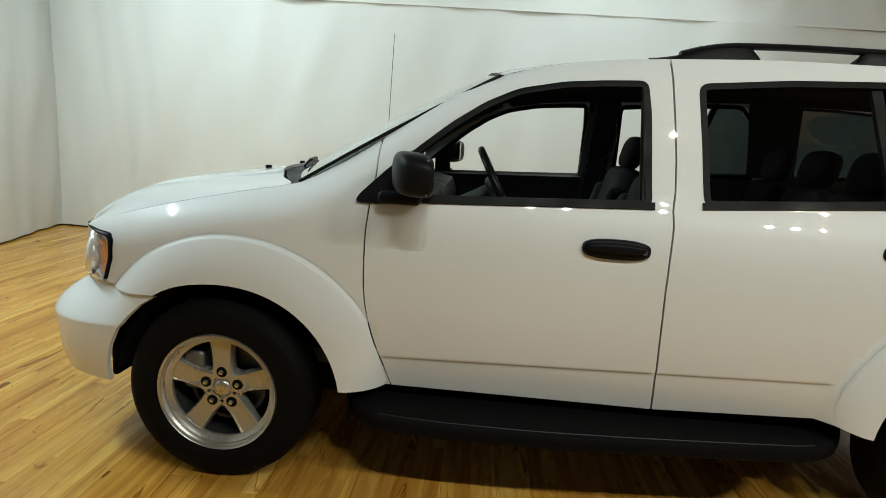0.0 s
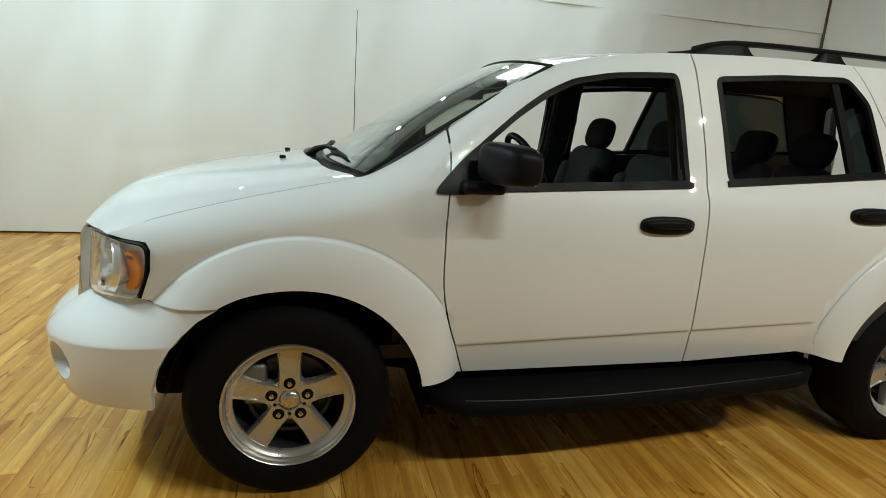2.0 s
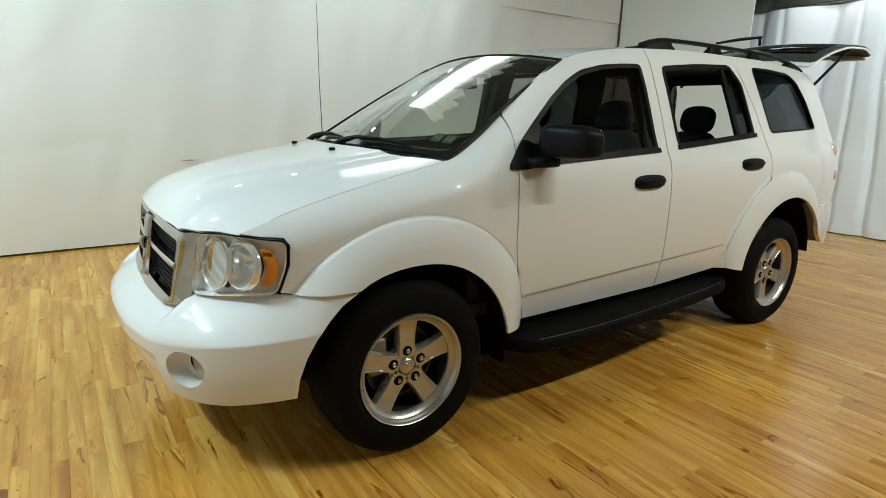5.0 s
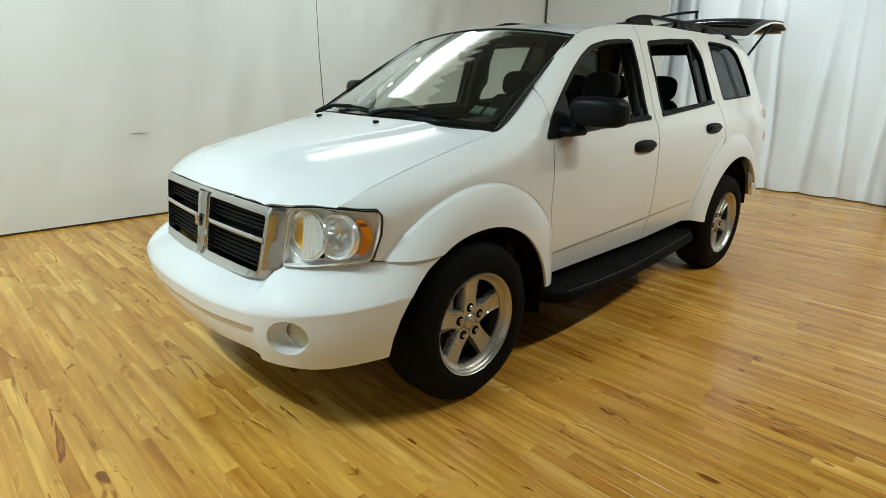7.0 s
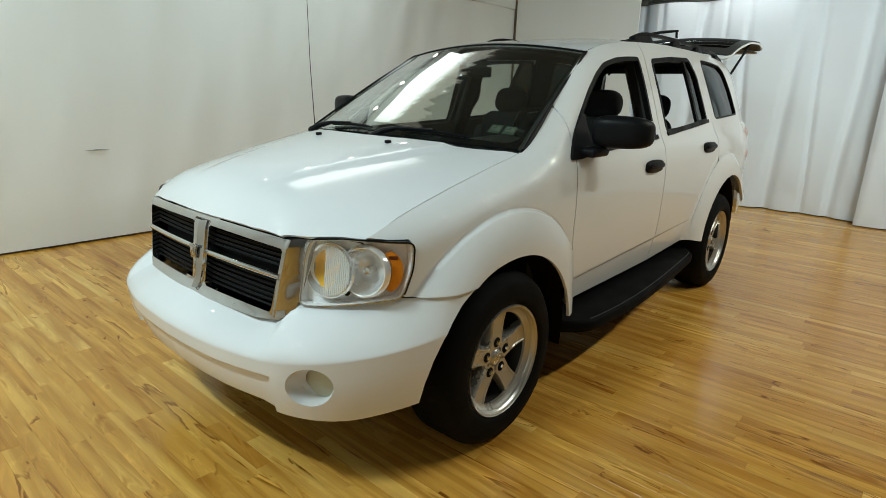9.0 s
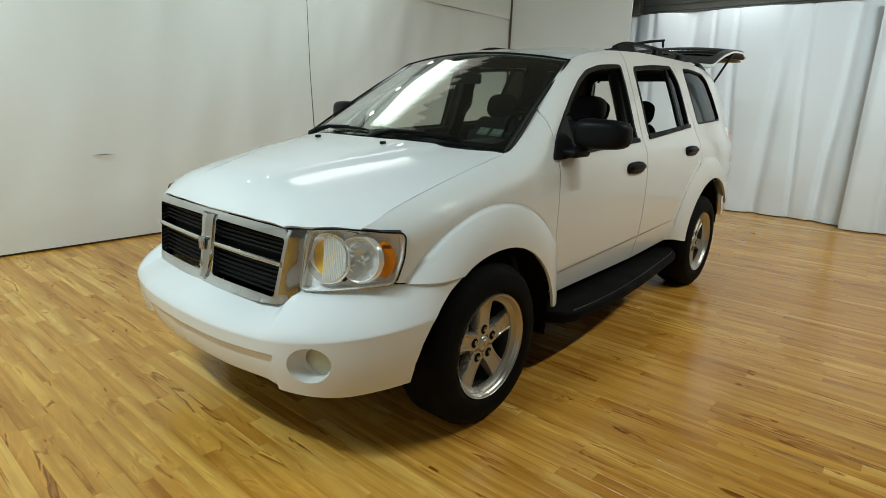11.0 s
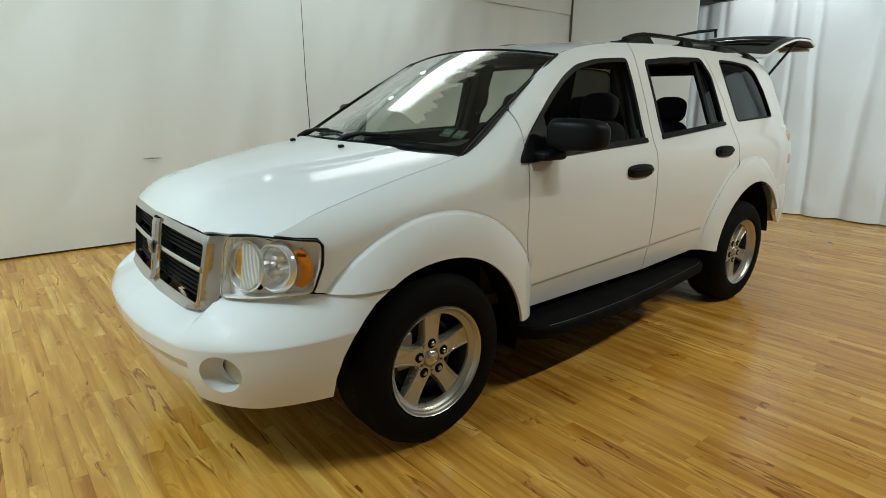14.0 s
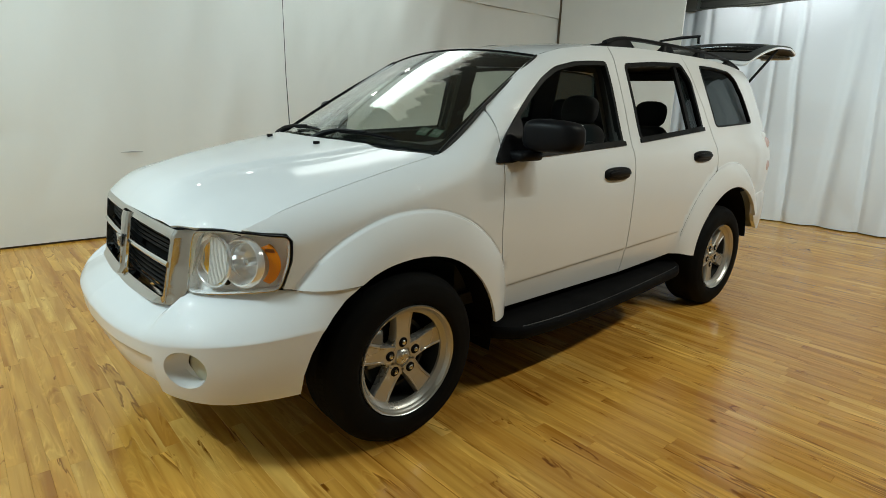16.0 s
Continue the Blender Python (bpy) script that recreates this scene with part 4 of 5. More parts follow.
grille = new("grille")
attach(grille, suv)
tagged(grille, "chrome grille with black slats in four openings")
outer = [(0.584 * i / 10, 0.979 - 0.004 * abs(i / 10) ** 2) for i in range(10, -11, -1)] + [(-0.577, 0.90), (-0.562, 0.78), (-0.546, 0.700), (-0.515, 0.688)] + [(0.48 * i / 8, 0.676 + 0.010 * (i / 8) ** 2) for i in range(-8, 9)] + [(0.515, 0.688), (0.546, 0.700), (0.562, 0.78), (0.577, 0.90)]
cells = []
for s in (1, -1):
    for z0, z1 in ((0.708, 0.949),):
        wide0, wide1 = 0.524 - (0.95 - z0) * 0.16, 0.524 - (0.95 - z1) * 0.16
        q = [(s * 0.052, z0), (s * wide0, z0 + 0.002), (s * wide1, z1 - 0.006), (s * 0.25, z1), (s * 0.060, z1 + 0.002)]
        cells.append(rounded(q, 0.018))
sheet("chrome_frame", outer, grille_face(0.0), (-1, 0, 0), CHROME, grille, cells, lines=[[(s * (0.538 + d - 0.15 * max(0.0, 0.985 - z)), z) for z in (0.985 - 0.29 * k / 20 for k in range(21))] for s in (1, -1) for d in (-0.006, 0.006)], step=0.025, thick=0.05, label="polished chrome grille surround")
sheet("grille_back", inset(outer, 0.03), grille_face(0.065), (-1, 0, 0), DARK, grille, step=0.08, thick=0.01)
for s in (1, -1):
    for z0, z1 in ((0.862, 0.949), (0.708, 0.840)):
        n = 5 if z1 - z0 < 0.1 else 7
        for i in range(n):
            z = z0 + (z1 - z0) * (i + 0.5) / n
            bm = bmesh.new()
            a, b = 0.04, 0.530 - (0.95 - z) * 0.16
            path = [Vector(grille_face(0.034)(s * (a + (b - a) * k / 10), z)) for k in range(11)]
            tube(bm, path, 0.0048, 6)
            part("slat", bm, SLAT, grille)
    reach = [0.045 + (0.513 - 0.045) * k / 14 for k in range(15)]
    part("cross_rod", tube(bmesh.new(), [Vector(grille_face(0.006)(s * y, 0.842)) for y in reach], 0.0125, 14), CHROME, grille, "round chrome cross bar")
bm = bmesh.new()
path = [Vector(grille_face(-0.004)(0.0, 0.966 - 0.27 * i / 12)) for i in range(13)]
half_w = [0.060, 0.059, 0.058, 0.057, 0.056, 0.055, 0.053, 0.051, 0.048, 0.044, 0.039, 0.033, 0.026]
rings = []
for p, w in zip(path, half_w):
    rings.append([bm.verts.new(p + Vector(q)) for q in ((0.03, -w, 0), (-0.004, -w * 0.8, 0), (-0.016, -w * 0.25, 0), (-0.016, w * 0.25, 0), (-0.004, w * 0.8, 0), (0.03, w, 0))])
for a, b in zip(rings, rings[1:]):
    for k in range(5):
        bm.faces.new((a[k], a[k + 1], b[k + 1], b[k]))
bm.faces.new(rings[0]), bm.faces.new(rings[-1][::-1])
part("centre_bar", bm, CHROME, grille, "tapered chrome centre bar")
p = Vector(front_face(0, 0.836)) + Vector((-0.026, 0, 0))
bm = boxes((p, (0.012, 0.040, 0.048), 0.005), (p + Vector((0, 0, 0.024)), (0.010, 0.055, 0.014), 0.004))
part("emblem", bm, worn(material("dull_chrome", (0.5, 0.5, 0.5), 0.25, 1.0), 60, 0.15, 0.4), grille, "small raised chrome emblem")

# headlamps


LAMP = [(-0.80, 0.545), (-0.772, 0.60), (-0.715, 0.685), (-0.64, 0.765), (-0.575, 0.815), (-0.515, 0.838), (-0.48, 0.848)]
_l = [0.0]
for (a, b), (c, d) in zip(LAMP, LAMP[1:]):
    _l.append(_l[-1] + math.hypot(c - a, d - b))
lamp_x, lamp_y = curve(_l, [p[0] for p in LAMP]), curve(_l, [p[1] for p in LAMP])
LEND = _l[-2]


def lamp_face(d):
    def f(u, z):
        e = 0.004
        tx, ty = lamp_x(u + e) - lamp_x(u - e), lamp_y(u + e) - lamp_y(u - e)
        n = math.hypot(tx, ty)
        k = d - 0.012 + 0.16 * (z - 0.76) * smooth((0.25 - u) / 0.25) * 0.5
        return (lamp_x(u) + ty / n * k, -(lamp_y(u) - tx / n * k), z)
    return f


lamp_line = rounded([(0.012, 0.742), (0.10, 0.746), (0.24, 0.762), (LEND - 0.045, 0.776), (LEND - 0.008, 0.88), (LEND - 0.004, 0.972), (0.27, 0.985), (0.18, 0.990), (0.055, 0.978), (0.036, 0.93)], 0.028)
SILVER = worn(material("lamp_silver", (0.95, 0.95, 0.945), 0.25, 0.0), 20, 0.15, 0.3)
FLUTE = worn(material("fluted_lamp_plastic", (0.84, 0.85, 0.83), 0.15, 0.35), 30, 0.1, 0.2)
AMBER_REFLEX = worn(material("amber_reflection", (1.0, 0.58, 0.06), 0.12, Coat_Weight=1.0), 40, 0.08, 0.2)


def ellipse(uc, zc, ur, zr, a0=0, a1=360, n=32):
    return [(uc + ur * math.cos(radians(a0 + (a1 - a0) * k / n)), zc + zr * math.sin(radians(a0 + (a1 - a0) * k / n))) for k in range(n + (a1 - a0 < 360))]


for flip in (False, True):
    s = 1 if flip else -1
    headlamp = new("headlamp")
    attach(headlamp, suv)
    tagged(headlamp, "clear headlamp with chrome bowl and amber reflectors")
    sheet("lens", lamp_line, lamp_face(0.0), (-1, -0.8, 0), LENS, headlamp, step=0.04, thick=0.003, flip=flip, label="clear curved lens").visible_shadow = False
    wide = [(a, b, smooth((b - 0.90) / 0.06) * smooth((a - 0.05) / 0.08) + smooth((a - LEND + 0.05) / 0.03)) for a, b in lamp_line]
    dark_run = [p for p in zip(inset(lamp_line, -0.0055), lamp_line, wide) if p[2][2] > 0.15]
    start = max(range(len(dark_run)), key=lambda i: math.dist(dark_run[i][1], dark_run[i - 1][1]))
    dark_run = dark_run[start:] + dark_run[:start]
    sheet("lamp_seal", [p[0] for p in dark_run] + [p[1] for p in dark_run[::-1]], lamp_face(-0.001), (-1, -0.8, 0), GLOSSBLACK, headlamp, step=0.04, thick=0.03, flip=flip, label="black lamp edge")
    sheet("lens_rim", inset(lamp_line, -0.0012), lamp_face(-0.0005), (-1, -0.8, 0), CHROME, headlamp, [inset(lamp_line, 0.0018)], step=0.04, thick=0.03, flip=flip, label="thin bright lens rim")
    sheet("reflector", inset(lamp_line, 0.001), lamp_face(0.046), (-1, -0.8, 0), SILVER, headlamp, [ellipse(0.252, 0.872, 0.066, 0.068), ellipse(0.112, 0.868, 0.066, 0.070)], step=0.04, thick=0.004, flip=flip, label="silver lamp housing")
    sheet("bezel", inset(lamp_line, 0.001), lamp_face(0.006), (-1, -0.8, 0), SILVER, headlamp, [inset(lamp_line, 0.0045)], step=0.04, thick=0.04, flip=flip)

    def spot(dd, u, z):
        p = Vector(lamp_face(dd)(u, z))
        return Vector((p.x, -p.y, p.z)) if flip else p
    # main bowl: a faceted mirror with a bulb shield in its middle and a broad pale rim
    p, q = spot(0.034, 0.252, 0.872), spot(0.086, 0.252, 0.872)
    d = ((q - p).normalized() + Vector((0.9, 0, -0.25))).normalized()
    m = look(p, p + d)
    bowl = part("bowl", lathe(bmesh.new(), [(0.079, 0.026), (0.074, 0.006), (0.064, -0.018), (0.050, -0.036), (0.032, -0.048), (0.016, -0.054), (0.0, -0.056)], 22, m), BOWL, headlamp, "faceted mirror bowl", smooth=False)
    part("bowl_ring", lathe(bmesh.new(), [(0.079, 0.026), (0.080, 0.034), (0.084, 0.036), (0.091, 0.028), (0.095, 0.012)], 48, m), BOWL, bowl, "broad pale rim")
    part("bulb_shield", lathe(bmesh.new(), [(0.016, -0.052), (0.015, -0.006), (0.012, 0.004), (0.0, 0.007)], 20, m), CHROME, bowl, "chrome bulb shield")
    # inner bowl: a parabolic mirror with an amber bulb's reflection painted in, fluted towards the main bowl
    p, q = spot(0.036, 0.124, 0.868), spot(0.086, 0.124, 0.868)
    d = ((q - p).normalized() + Vector((1.1, 0, -0.30))).normalized()
    m = look(p, p + d)
    dish = [(r, r * r / 0.13 - 0.052) for r in (0.094, 0.086, 0.077, 0.068, 0.058, 0.048, 0.038, 0.028, 0.018, 0.008, 0.0)]
    fluted = part("fluted_bowl", lathe(bmesh.new(), [(0.100, 0.010), (0.097, 0.018)] + dish, 40, m), BOWL, headlamp, "fluted mirror bowl")
    # amber sheet on the dish paints the turn bulb's reflection
    bm = bmesh.new()
    rows = []
    for i in range(9):
        x = -0.074 + 0.070 * i / 8
        h = 0.94 * math.sqrt(0.080 ** 2 - x * x)
        rows.append([bm.verts.new(m @ Vector((-s * x, h * j / 8, (x * x + (h * j / 8) ** 2) / 0.13 - 0.048))) for j in range(-8, 9)])
    for e, f in zip(rows, rows[1:]):
        for j in range(16):
            bm.faces.new((e[j], e[j + 1], f[j + 1], f[j]))
    part("amber_crescent", bm, AMBER_REFLEX, fluted, "amber crescent painted as the turn lamp reflection")
    for k in range(-2, 11):
        x = 0.0080 * k
        h = math.sqrt(max(0.0, 0.088 ** 2 - x * x))
        part("flute", tube(bmesh.new(), [m @ Vector((-s * x, h * (f - 6) / 6, 0.014 + 0.4 * (x * x + (h * (f - 6) / 6) ** 2))) for f in range(13)], 0.0031, 6), FLUTE, fluted)
    edge_u = LEND - 0.024
    marker = ellipse(0.318, 0.872, 0.064, 0.077, -72, 72, 16) + ellipse(0.246, 0.872, 0.094, 0.090, 44, -44, 14)
    mark = sheet("side_marker", marker, lamp_face(0.014), (-1, -0.8, 0), AMBER, headlamp, step=0.012, thick=0.02, flip=flip, label="amber side reflector")
    sheet("marker_slot", [(edge_u - 0.068, 0.918), (edge_u - 0.034, 0.915), (edge_u - 0.036, 0.928), (edge_u - 0.068, 0.931)], lamp_face(0.0125), (-1, -0.8, 0), material("dark_amber", (0.16, 0.03, 0.003), 0.3), mark, step=0.02, thick=0.004, flip=flip)
    bm = bmesh.new()
    p = Vector(lamp_face(0.006)(0.185, 0.800))
    if flip:
        p.y = -p.y
    lathe(bm, [(0.0, 0.003), (0.011, 0.003), (0.012, -0.004)], 16, look(p, p + Vector((0.8, -s * 0.6, 0))))
    part("aim_plug", bm, BLACK, headlamp, "small black aiming plug")

# wheels


def make_wheel(name, m):
    wheel = new(name)
    attach(wheel, suv)
    # z of the lathe points out of the car
    bm = bmesh.new()
    R, W = 0.384, 0.132
    lathe(bm, [(0.236, -W + 0.02), (0.262, -W - 0.002), (0.30, -W - 0.012), (0.345, -W - 0.004), (0.370, -W + 0.02), (R, -W + 0.05), (R + 0.001, 0.0), (R, W - 0.05), (0.372, W - 0.022), (0.352, W - 0.004),
               (0.346, W + 0.001), (0.336, W + 0.003), (0.318, W + 0.008), (0.300, W + 0.011), (0.285, W + 0.009), (0.276, W + 0.010), (0.262, W + 0.004), (0.248, W - 0.008), (0.240, W - 0.02), (0.236, W - 0.05)], 96)
    tyre = part("tyre", bm, RUBBER, wheel, "black road tyre")
    bm = bmesh.new()
    for k in range(90):
        a = 2 * math.pi * k / 90
        for z0 in (-0.052, 0.0, 0.052):
            m2 = Matrix.Rotation(a + z0 * 0.3, 4, "Z") @ Matrix.Translation((R - 0.0030, 0, z0)) @ Matrix.Rotation(radians(18 if z0 >= 0 else -18), 4, "X")
            bmesh.ops.create_cube(bm, size=1, matrix=m2 @ Matrix.Diagonal((0.008, 0.017, 0.044, 1)))
    part("tread", bm, RUBBER, tyre, smooth=False)
    bm = bmesh.new()
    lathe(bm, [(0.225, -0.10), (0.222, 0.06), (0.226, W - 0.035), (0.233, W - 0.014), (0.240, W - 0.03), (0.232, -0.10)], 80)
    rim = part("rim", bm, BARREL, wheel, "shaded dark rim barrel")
    part("rim_ledge", lathe(bmesh.new(), [(0.206, W - 0.052), (0.207, W - 0.040), (0.216, W - 0.036), (0.222, W - 0.030), (0.229, W - 0.024), (0.230, W - 0.05)], 96), ALLOY, rim, "silver inner ledge")
    part("rim_lip", lathe(bmesh.new(), [(0.228, W - 0.024), (0.231, W - 0.014), (0.235, W - 0.011), (0.238, W - 0.004), (0.2415, W - 0.003), (0.246, W + 0.002), (0.249, W - 0.006), (0.247, W - 0.03)], 96), RIM, rim, "bright polished rim lip")
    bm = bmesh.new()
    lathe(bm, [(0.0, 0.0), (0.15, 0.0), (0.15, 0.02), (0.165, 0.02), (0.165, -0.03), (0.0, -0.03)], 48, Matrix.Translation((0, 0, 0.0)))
    part("brake_disc", bm, BARREL, wheel, "steel brake disc darkened like the shade behind the spokes")
    bm = boxes(((-0.13, 0.06, 0.02), (0.09, 0.17, 0.09), 0.02))
    part("brake_caliper", bm, STEEL, wheel, "grey brake caliper")
    bm = bmesh.new()
    lathe(bm, [(0.0, -0.10), (0.23, -0.10), (0.23, -0.11)], 40)
    part("wheel_back", bm, DARK, wheel)
    # five broad spokes on a hub
    for k in range(5):
        a = radians(90 + 72 * k)
        bm = bmesh.new()
        rows = []
        for r, w, h, d in ((0.040, 0.046, 0.100, 0.05), (0.085, 0.043, 0.100, 0.05), (0.100, 0.0415, 0.101, 0.048), (0.130, 0.042, 0.102, 0.045), (0.165, 0.045, 0.104, 0.04), (0.205, 0.050, 0.109, 0.035), (0.222, 0.053, 0.113, 0.03), (0.232, 0.056, 0.114, 0.03)):
            dip = 0.0045 * smooth((r - 0.085) / 0.03) * smooth((0.228 - r) / 0.012)
            half_row = [(r, -w, h - d), (r, -w, h - 0.011), (r, -w + 0.006, h), (r, -w + 0.011, h), (r, -w + 0.014, h - dip)]
            rows.append(half_row + [(r, -y, z) for _, y, z in half_row[::-1]])
        rot = Matrix.Translation((0, 0, -0.02)) @ Matrix.Rotation(a, 4, "Z")
        rings = [[bm.verts.new(rot @ Vector(q)) for q in row] for row in rows]
        for p, q in zip(rings, rings[1:]):
            for j in range(9):
                bm.faces.new((p[j], p[j + 1], q[j + 1], q[j]))
            bm.faces.new((p[9], p[0], q[0], q[9]))
        bm.faces.new(rings[0]), bm.faces.new(rings[-1][::-1])
        part("spoke", bm, ALLOY, wheel, "broad painted alloy spoke")
    bm = bmesh.new()
    lathe(bm, [(0.0, 0.105), (0.032, 0.105), (0.036, 0.102), (0.040, 0.092), (0.085, 0.090), (0.088, 0.05)], 40, Matrix.Translation((0, 0, -0.02)))
    hub = part("hub", bm, ALLOY, wheel)
    bm = bmesh.new()
    lathe(bm, [(0.0, 0.112), (0.018, 0.111), (0.030, 0.108), (0.034, 0.104)], 32, Matrix.Translation((0, 0, -0.02)))
    box(bm, (0, 0.004, 0.092), (0.016, 0.026, 0.004), 0.0015)
    box(bm, (0, 0.016, 0.092), (0.032, 0.008, 0.004), 0.0015)
    part("centre_cap", bm, worn(material("cap_silver", (0.6, 0.57, 0.52), 0.3, 0.9), 90, 0.2, 0.45), hub, "silver centre cap with a raised emblem")
    for k in range(5):
        a = radians(54 + 72 * k + 36)
        bm = bmesh.new()
        at = Matrix.Translation((0.070 * math.cos(a), 0.070 * math.sin(a), -0.02))
        # flat dark disc on the spoke face paints in the nut pocket's shade
        lathe(bm, [(0.0225, 0.086), (0.0225, 0.1006), (0.0215, 0.1010), (0.0, 0.1008)], 24, at)
        part("nut_shade", bm, DARK, hub)
        bm = bmesh.new()
        lathe(bm, [(0.0115, 0.085), (0.0115, 0.106), (0.009, 0.112), (0.0, 0.114)], 6, at)
        part("lug_nut", bm, CHROME, hub, "chrome lug nut", smooth=False)
    wheel.matrix_local = m
    return wheel


# metal darkened to paint in the shade behind the spokes
BARREL = worn(material("shaded_rim_metal", (0.07, 0.07, 0.068), 0.5, 0.6), 10, 0.4, 0.6)
first = make_wheel("wheel", pose(-0.036, -0.803, 0.381, 90, 0, 0))
tagged(first, "five-spoke silver alloy wheel with a black tyre")
copy_thing(first, pose(2.948, -0.795, 0.381, 90, 38, 0))
copy_thing(first, pose(-0.036, 0.803, 0.381, -90, 0, 0))
copy_thing(first, pose(2.948, 0.795, 0.381, -90, 0, 0))

# wheel housings and underbody
for cx, cz, r, name in ((FX, FZ, 0.485, "front_liner"), (RX, RZ, 0.545, "rear_liner")):
    for s in (-1, 1):
        bm = bmesh.new()
        rings = []
        for y in (0.90 if name == "front_liner" else 0.86, 0.60, 0.42):
            rings.append([bm.verts.new((cx + r * math.cos(radians(a)), s * y, cz + r * math.sin(radians(a)))) for a in range(-12 if name == "front_liner" else 6, 175, 6)])
        for a, b in zip(rings, rings[1:]):
            for k in range(len(a) - 1):
                bm.faces.new((a[k], a[k + 1], b[k + 1], b[k]))
        bm.faces.new(rings[-1])
        part(name, bm, DARK, suv, "black wheel arch liner")
# low middle and front boxes are added to block light under the car
for name, centre, size, label in (("underbody", (1.52, 0, 0.42), (2.0, 1.45, 0.16), "dark chassis pan"), ("rear_pan", (3.75, 0, 0.52), (0.6, 1.2, 0.2), "dark rear chassis pan"), ("frame_rails", (1.5, 0, 0.36), (4.2, 0.7, 0.12), "dark chassis frame"),
                                  ("front_axle", (-0.036, 0, 0.36), (0.10, 1.5, 0.08), "dark axle"), ("rear_axle", (2.948, 0, 0.38), (0.12, 1.5, 0.1), "dark axle"), ("light_block_mid", (1.5, 0, 0.27), (1.95, 1.34, 0.14), "dark middle box added to keep light off the floor"),
                                  ("light_block_front", (-0.12, 0, 0.30), (0.98, 1.02, 0.14), "dark front box added to keep light off the floor"), ("fuel_tank", (3.3, 0, 0.34), (0.9, 0.9, 0.14), "dark fuel tank")):
    part(name, boxes((centre, size, 0.03)), DARK, suv, label)

# running boards
# ridge in a paler black to bring out the highlight along the board's edge
RIDGE = material("paler_black_ridge", (0.014, 0.014, 0.014), 0.45, Specular_IOR_Level=0.25)
board_edge = curve([0.47, 0.60, 0.75, 0.95, 1.15, 1.5, 1.9, 2.2, 2.46], [0.975, 1.003, 1.022, 1.034, 1.036, 1.022, 0.992, 0.965, 0.94])
for s in (-1, 1):
    def step_outline(grow):
        q = []
        for i in range(37):
            t = i / 36
            x = 0.47 + 1.99 * t
            k = min(1.0, t / 0.09, (1 - t) / 0.12)
            q.append((x, 0.78 + (board_edge(x) - 0.78 + grow) * math.sin(math.pi / 2 * max(0.02, k)) ** 0.6))
        return q + [(2.46, 0.74), (0.47, 0.74)]
    rings, bm = [], bmesh.new()
    for z, g in ((0.318, -0.05), (0.322, -0.015), (0.335, 0.0), (0.365, 0.004), (0.380, -0.004), (0.385, -0.016)):
        rings.append([bm.verts.new((x, s * y, z + 0.012 * x)) for x, y in step_outline(g)])
    n = len(rings[0])
    for a, b in zip(rings, rings[1:]):
        for k in range(n):
            bm.faces.new((a[k], a[(k + 1) % n], b[(k + 1) % n], b[k]))
    bm.faces.new(rings[0][::-1]), bm.faces.new(rings[-1])
    board = part("running_board", bm, STEP, suv, "black moulded running board")
    ridge = [(x, s * y, 0.384 + 0.012 * x) for x, y in step_outline(-0.026)[3:34]]
    part("edge_ridge", tube(bmesh.new(), ridge, 0.0035, 6), RIDGE, board, "thin ridge along the outer edge, paler like a highlight")

# door mirrors
for s in (-1, 1):
    mirror = new("door_mirror")
    attach(mirror, suv)
    tagged(mirror, "large black door mirror on a triangular base")

    def sail_edge(x, z):
        return (x, s * (half_width(x, z) + 0.014), z)
    sheet("mirror_base", rounded([(0.492, 1.196), (0.50, 1.222), (0.60, 1.325), (0.695, 1.405), (0.72, 1.40), (0.735, 1.215), (0.60, 1.196)], 0.02), sail_edge, (0, s, 0), BLACK, mirror, step=0.05, thick=0.03)
    bm = bmesh.new()
    bmesh.ops.create_uvsphere(bm, u_segments=36, v_segments=24, radius=1)
    for v in bm.verts:
        c = v.co
        p = 3.6
        k = (abs(c.x) ** p + abs(c.y) ** p + abs(c.z) ** p) ** (-1 / p)
        c *= k
        yy = c.y
        v.co = Vector((0.722 + 0.070 * c.x + 0.035 * yy, s * (1.008 + 0.130 * yy), (1.322 if s < 0 else 1.362) + 0.076 * c.z * (1 - 0.06 * yy) - 0.004 * c.x))
        if c.x > 0.6:
            v.co.x = min(v.co.x, 0.778 + 0.035 * yy)
    part("housing", bm, BLACK, mirror, "rounded black mirror housing")
    bm = boxes(((0.784, s * 1.012, 1.322 if s < 0 else 1.362), (0.006, 0.215, 0.118), 0.002))
    part("mirror_glass", bm, MIRROR, mirror, "mirror glass")
    bm = boxes(((0.665, s * 0.888, 1.225), (0.16, 0.11, 0.045), 0.018))
    part("mirror_arm", bm, BLACK, mirror)

# wipers
def on_screen(u, v, up):
    return Vector(screen(u, v)) + Vector((-0.5, 0, 0.86)) * up


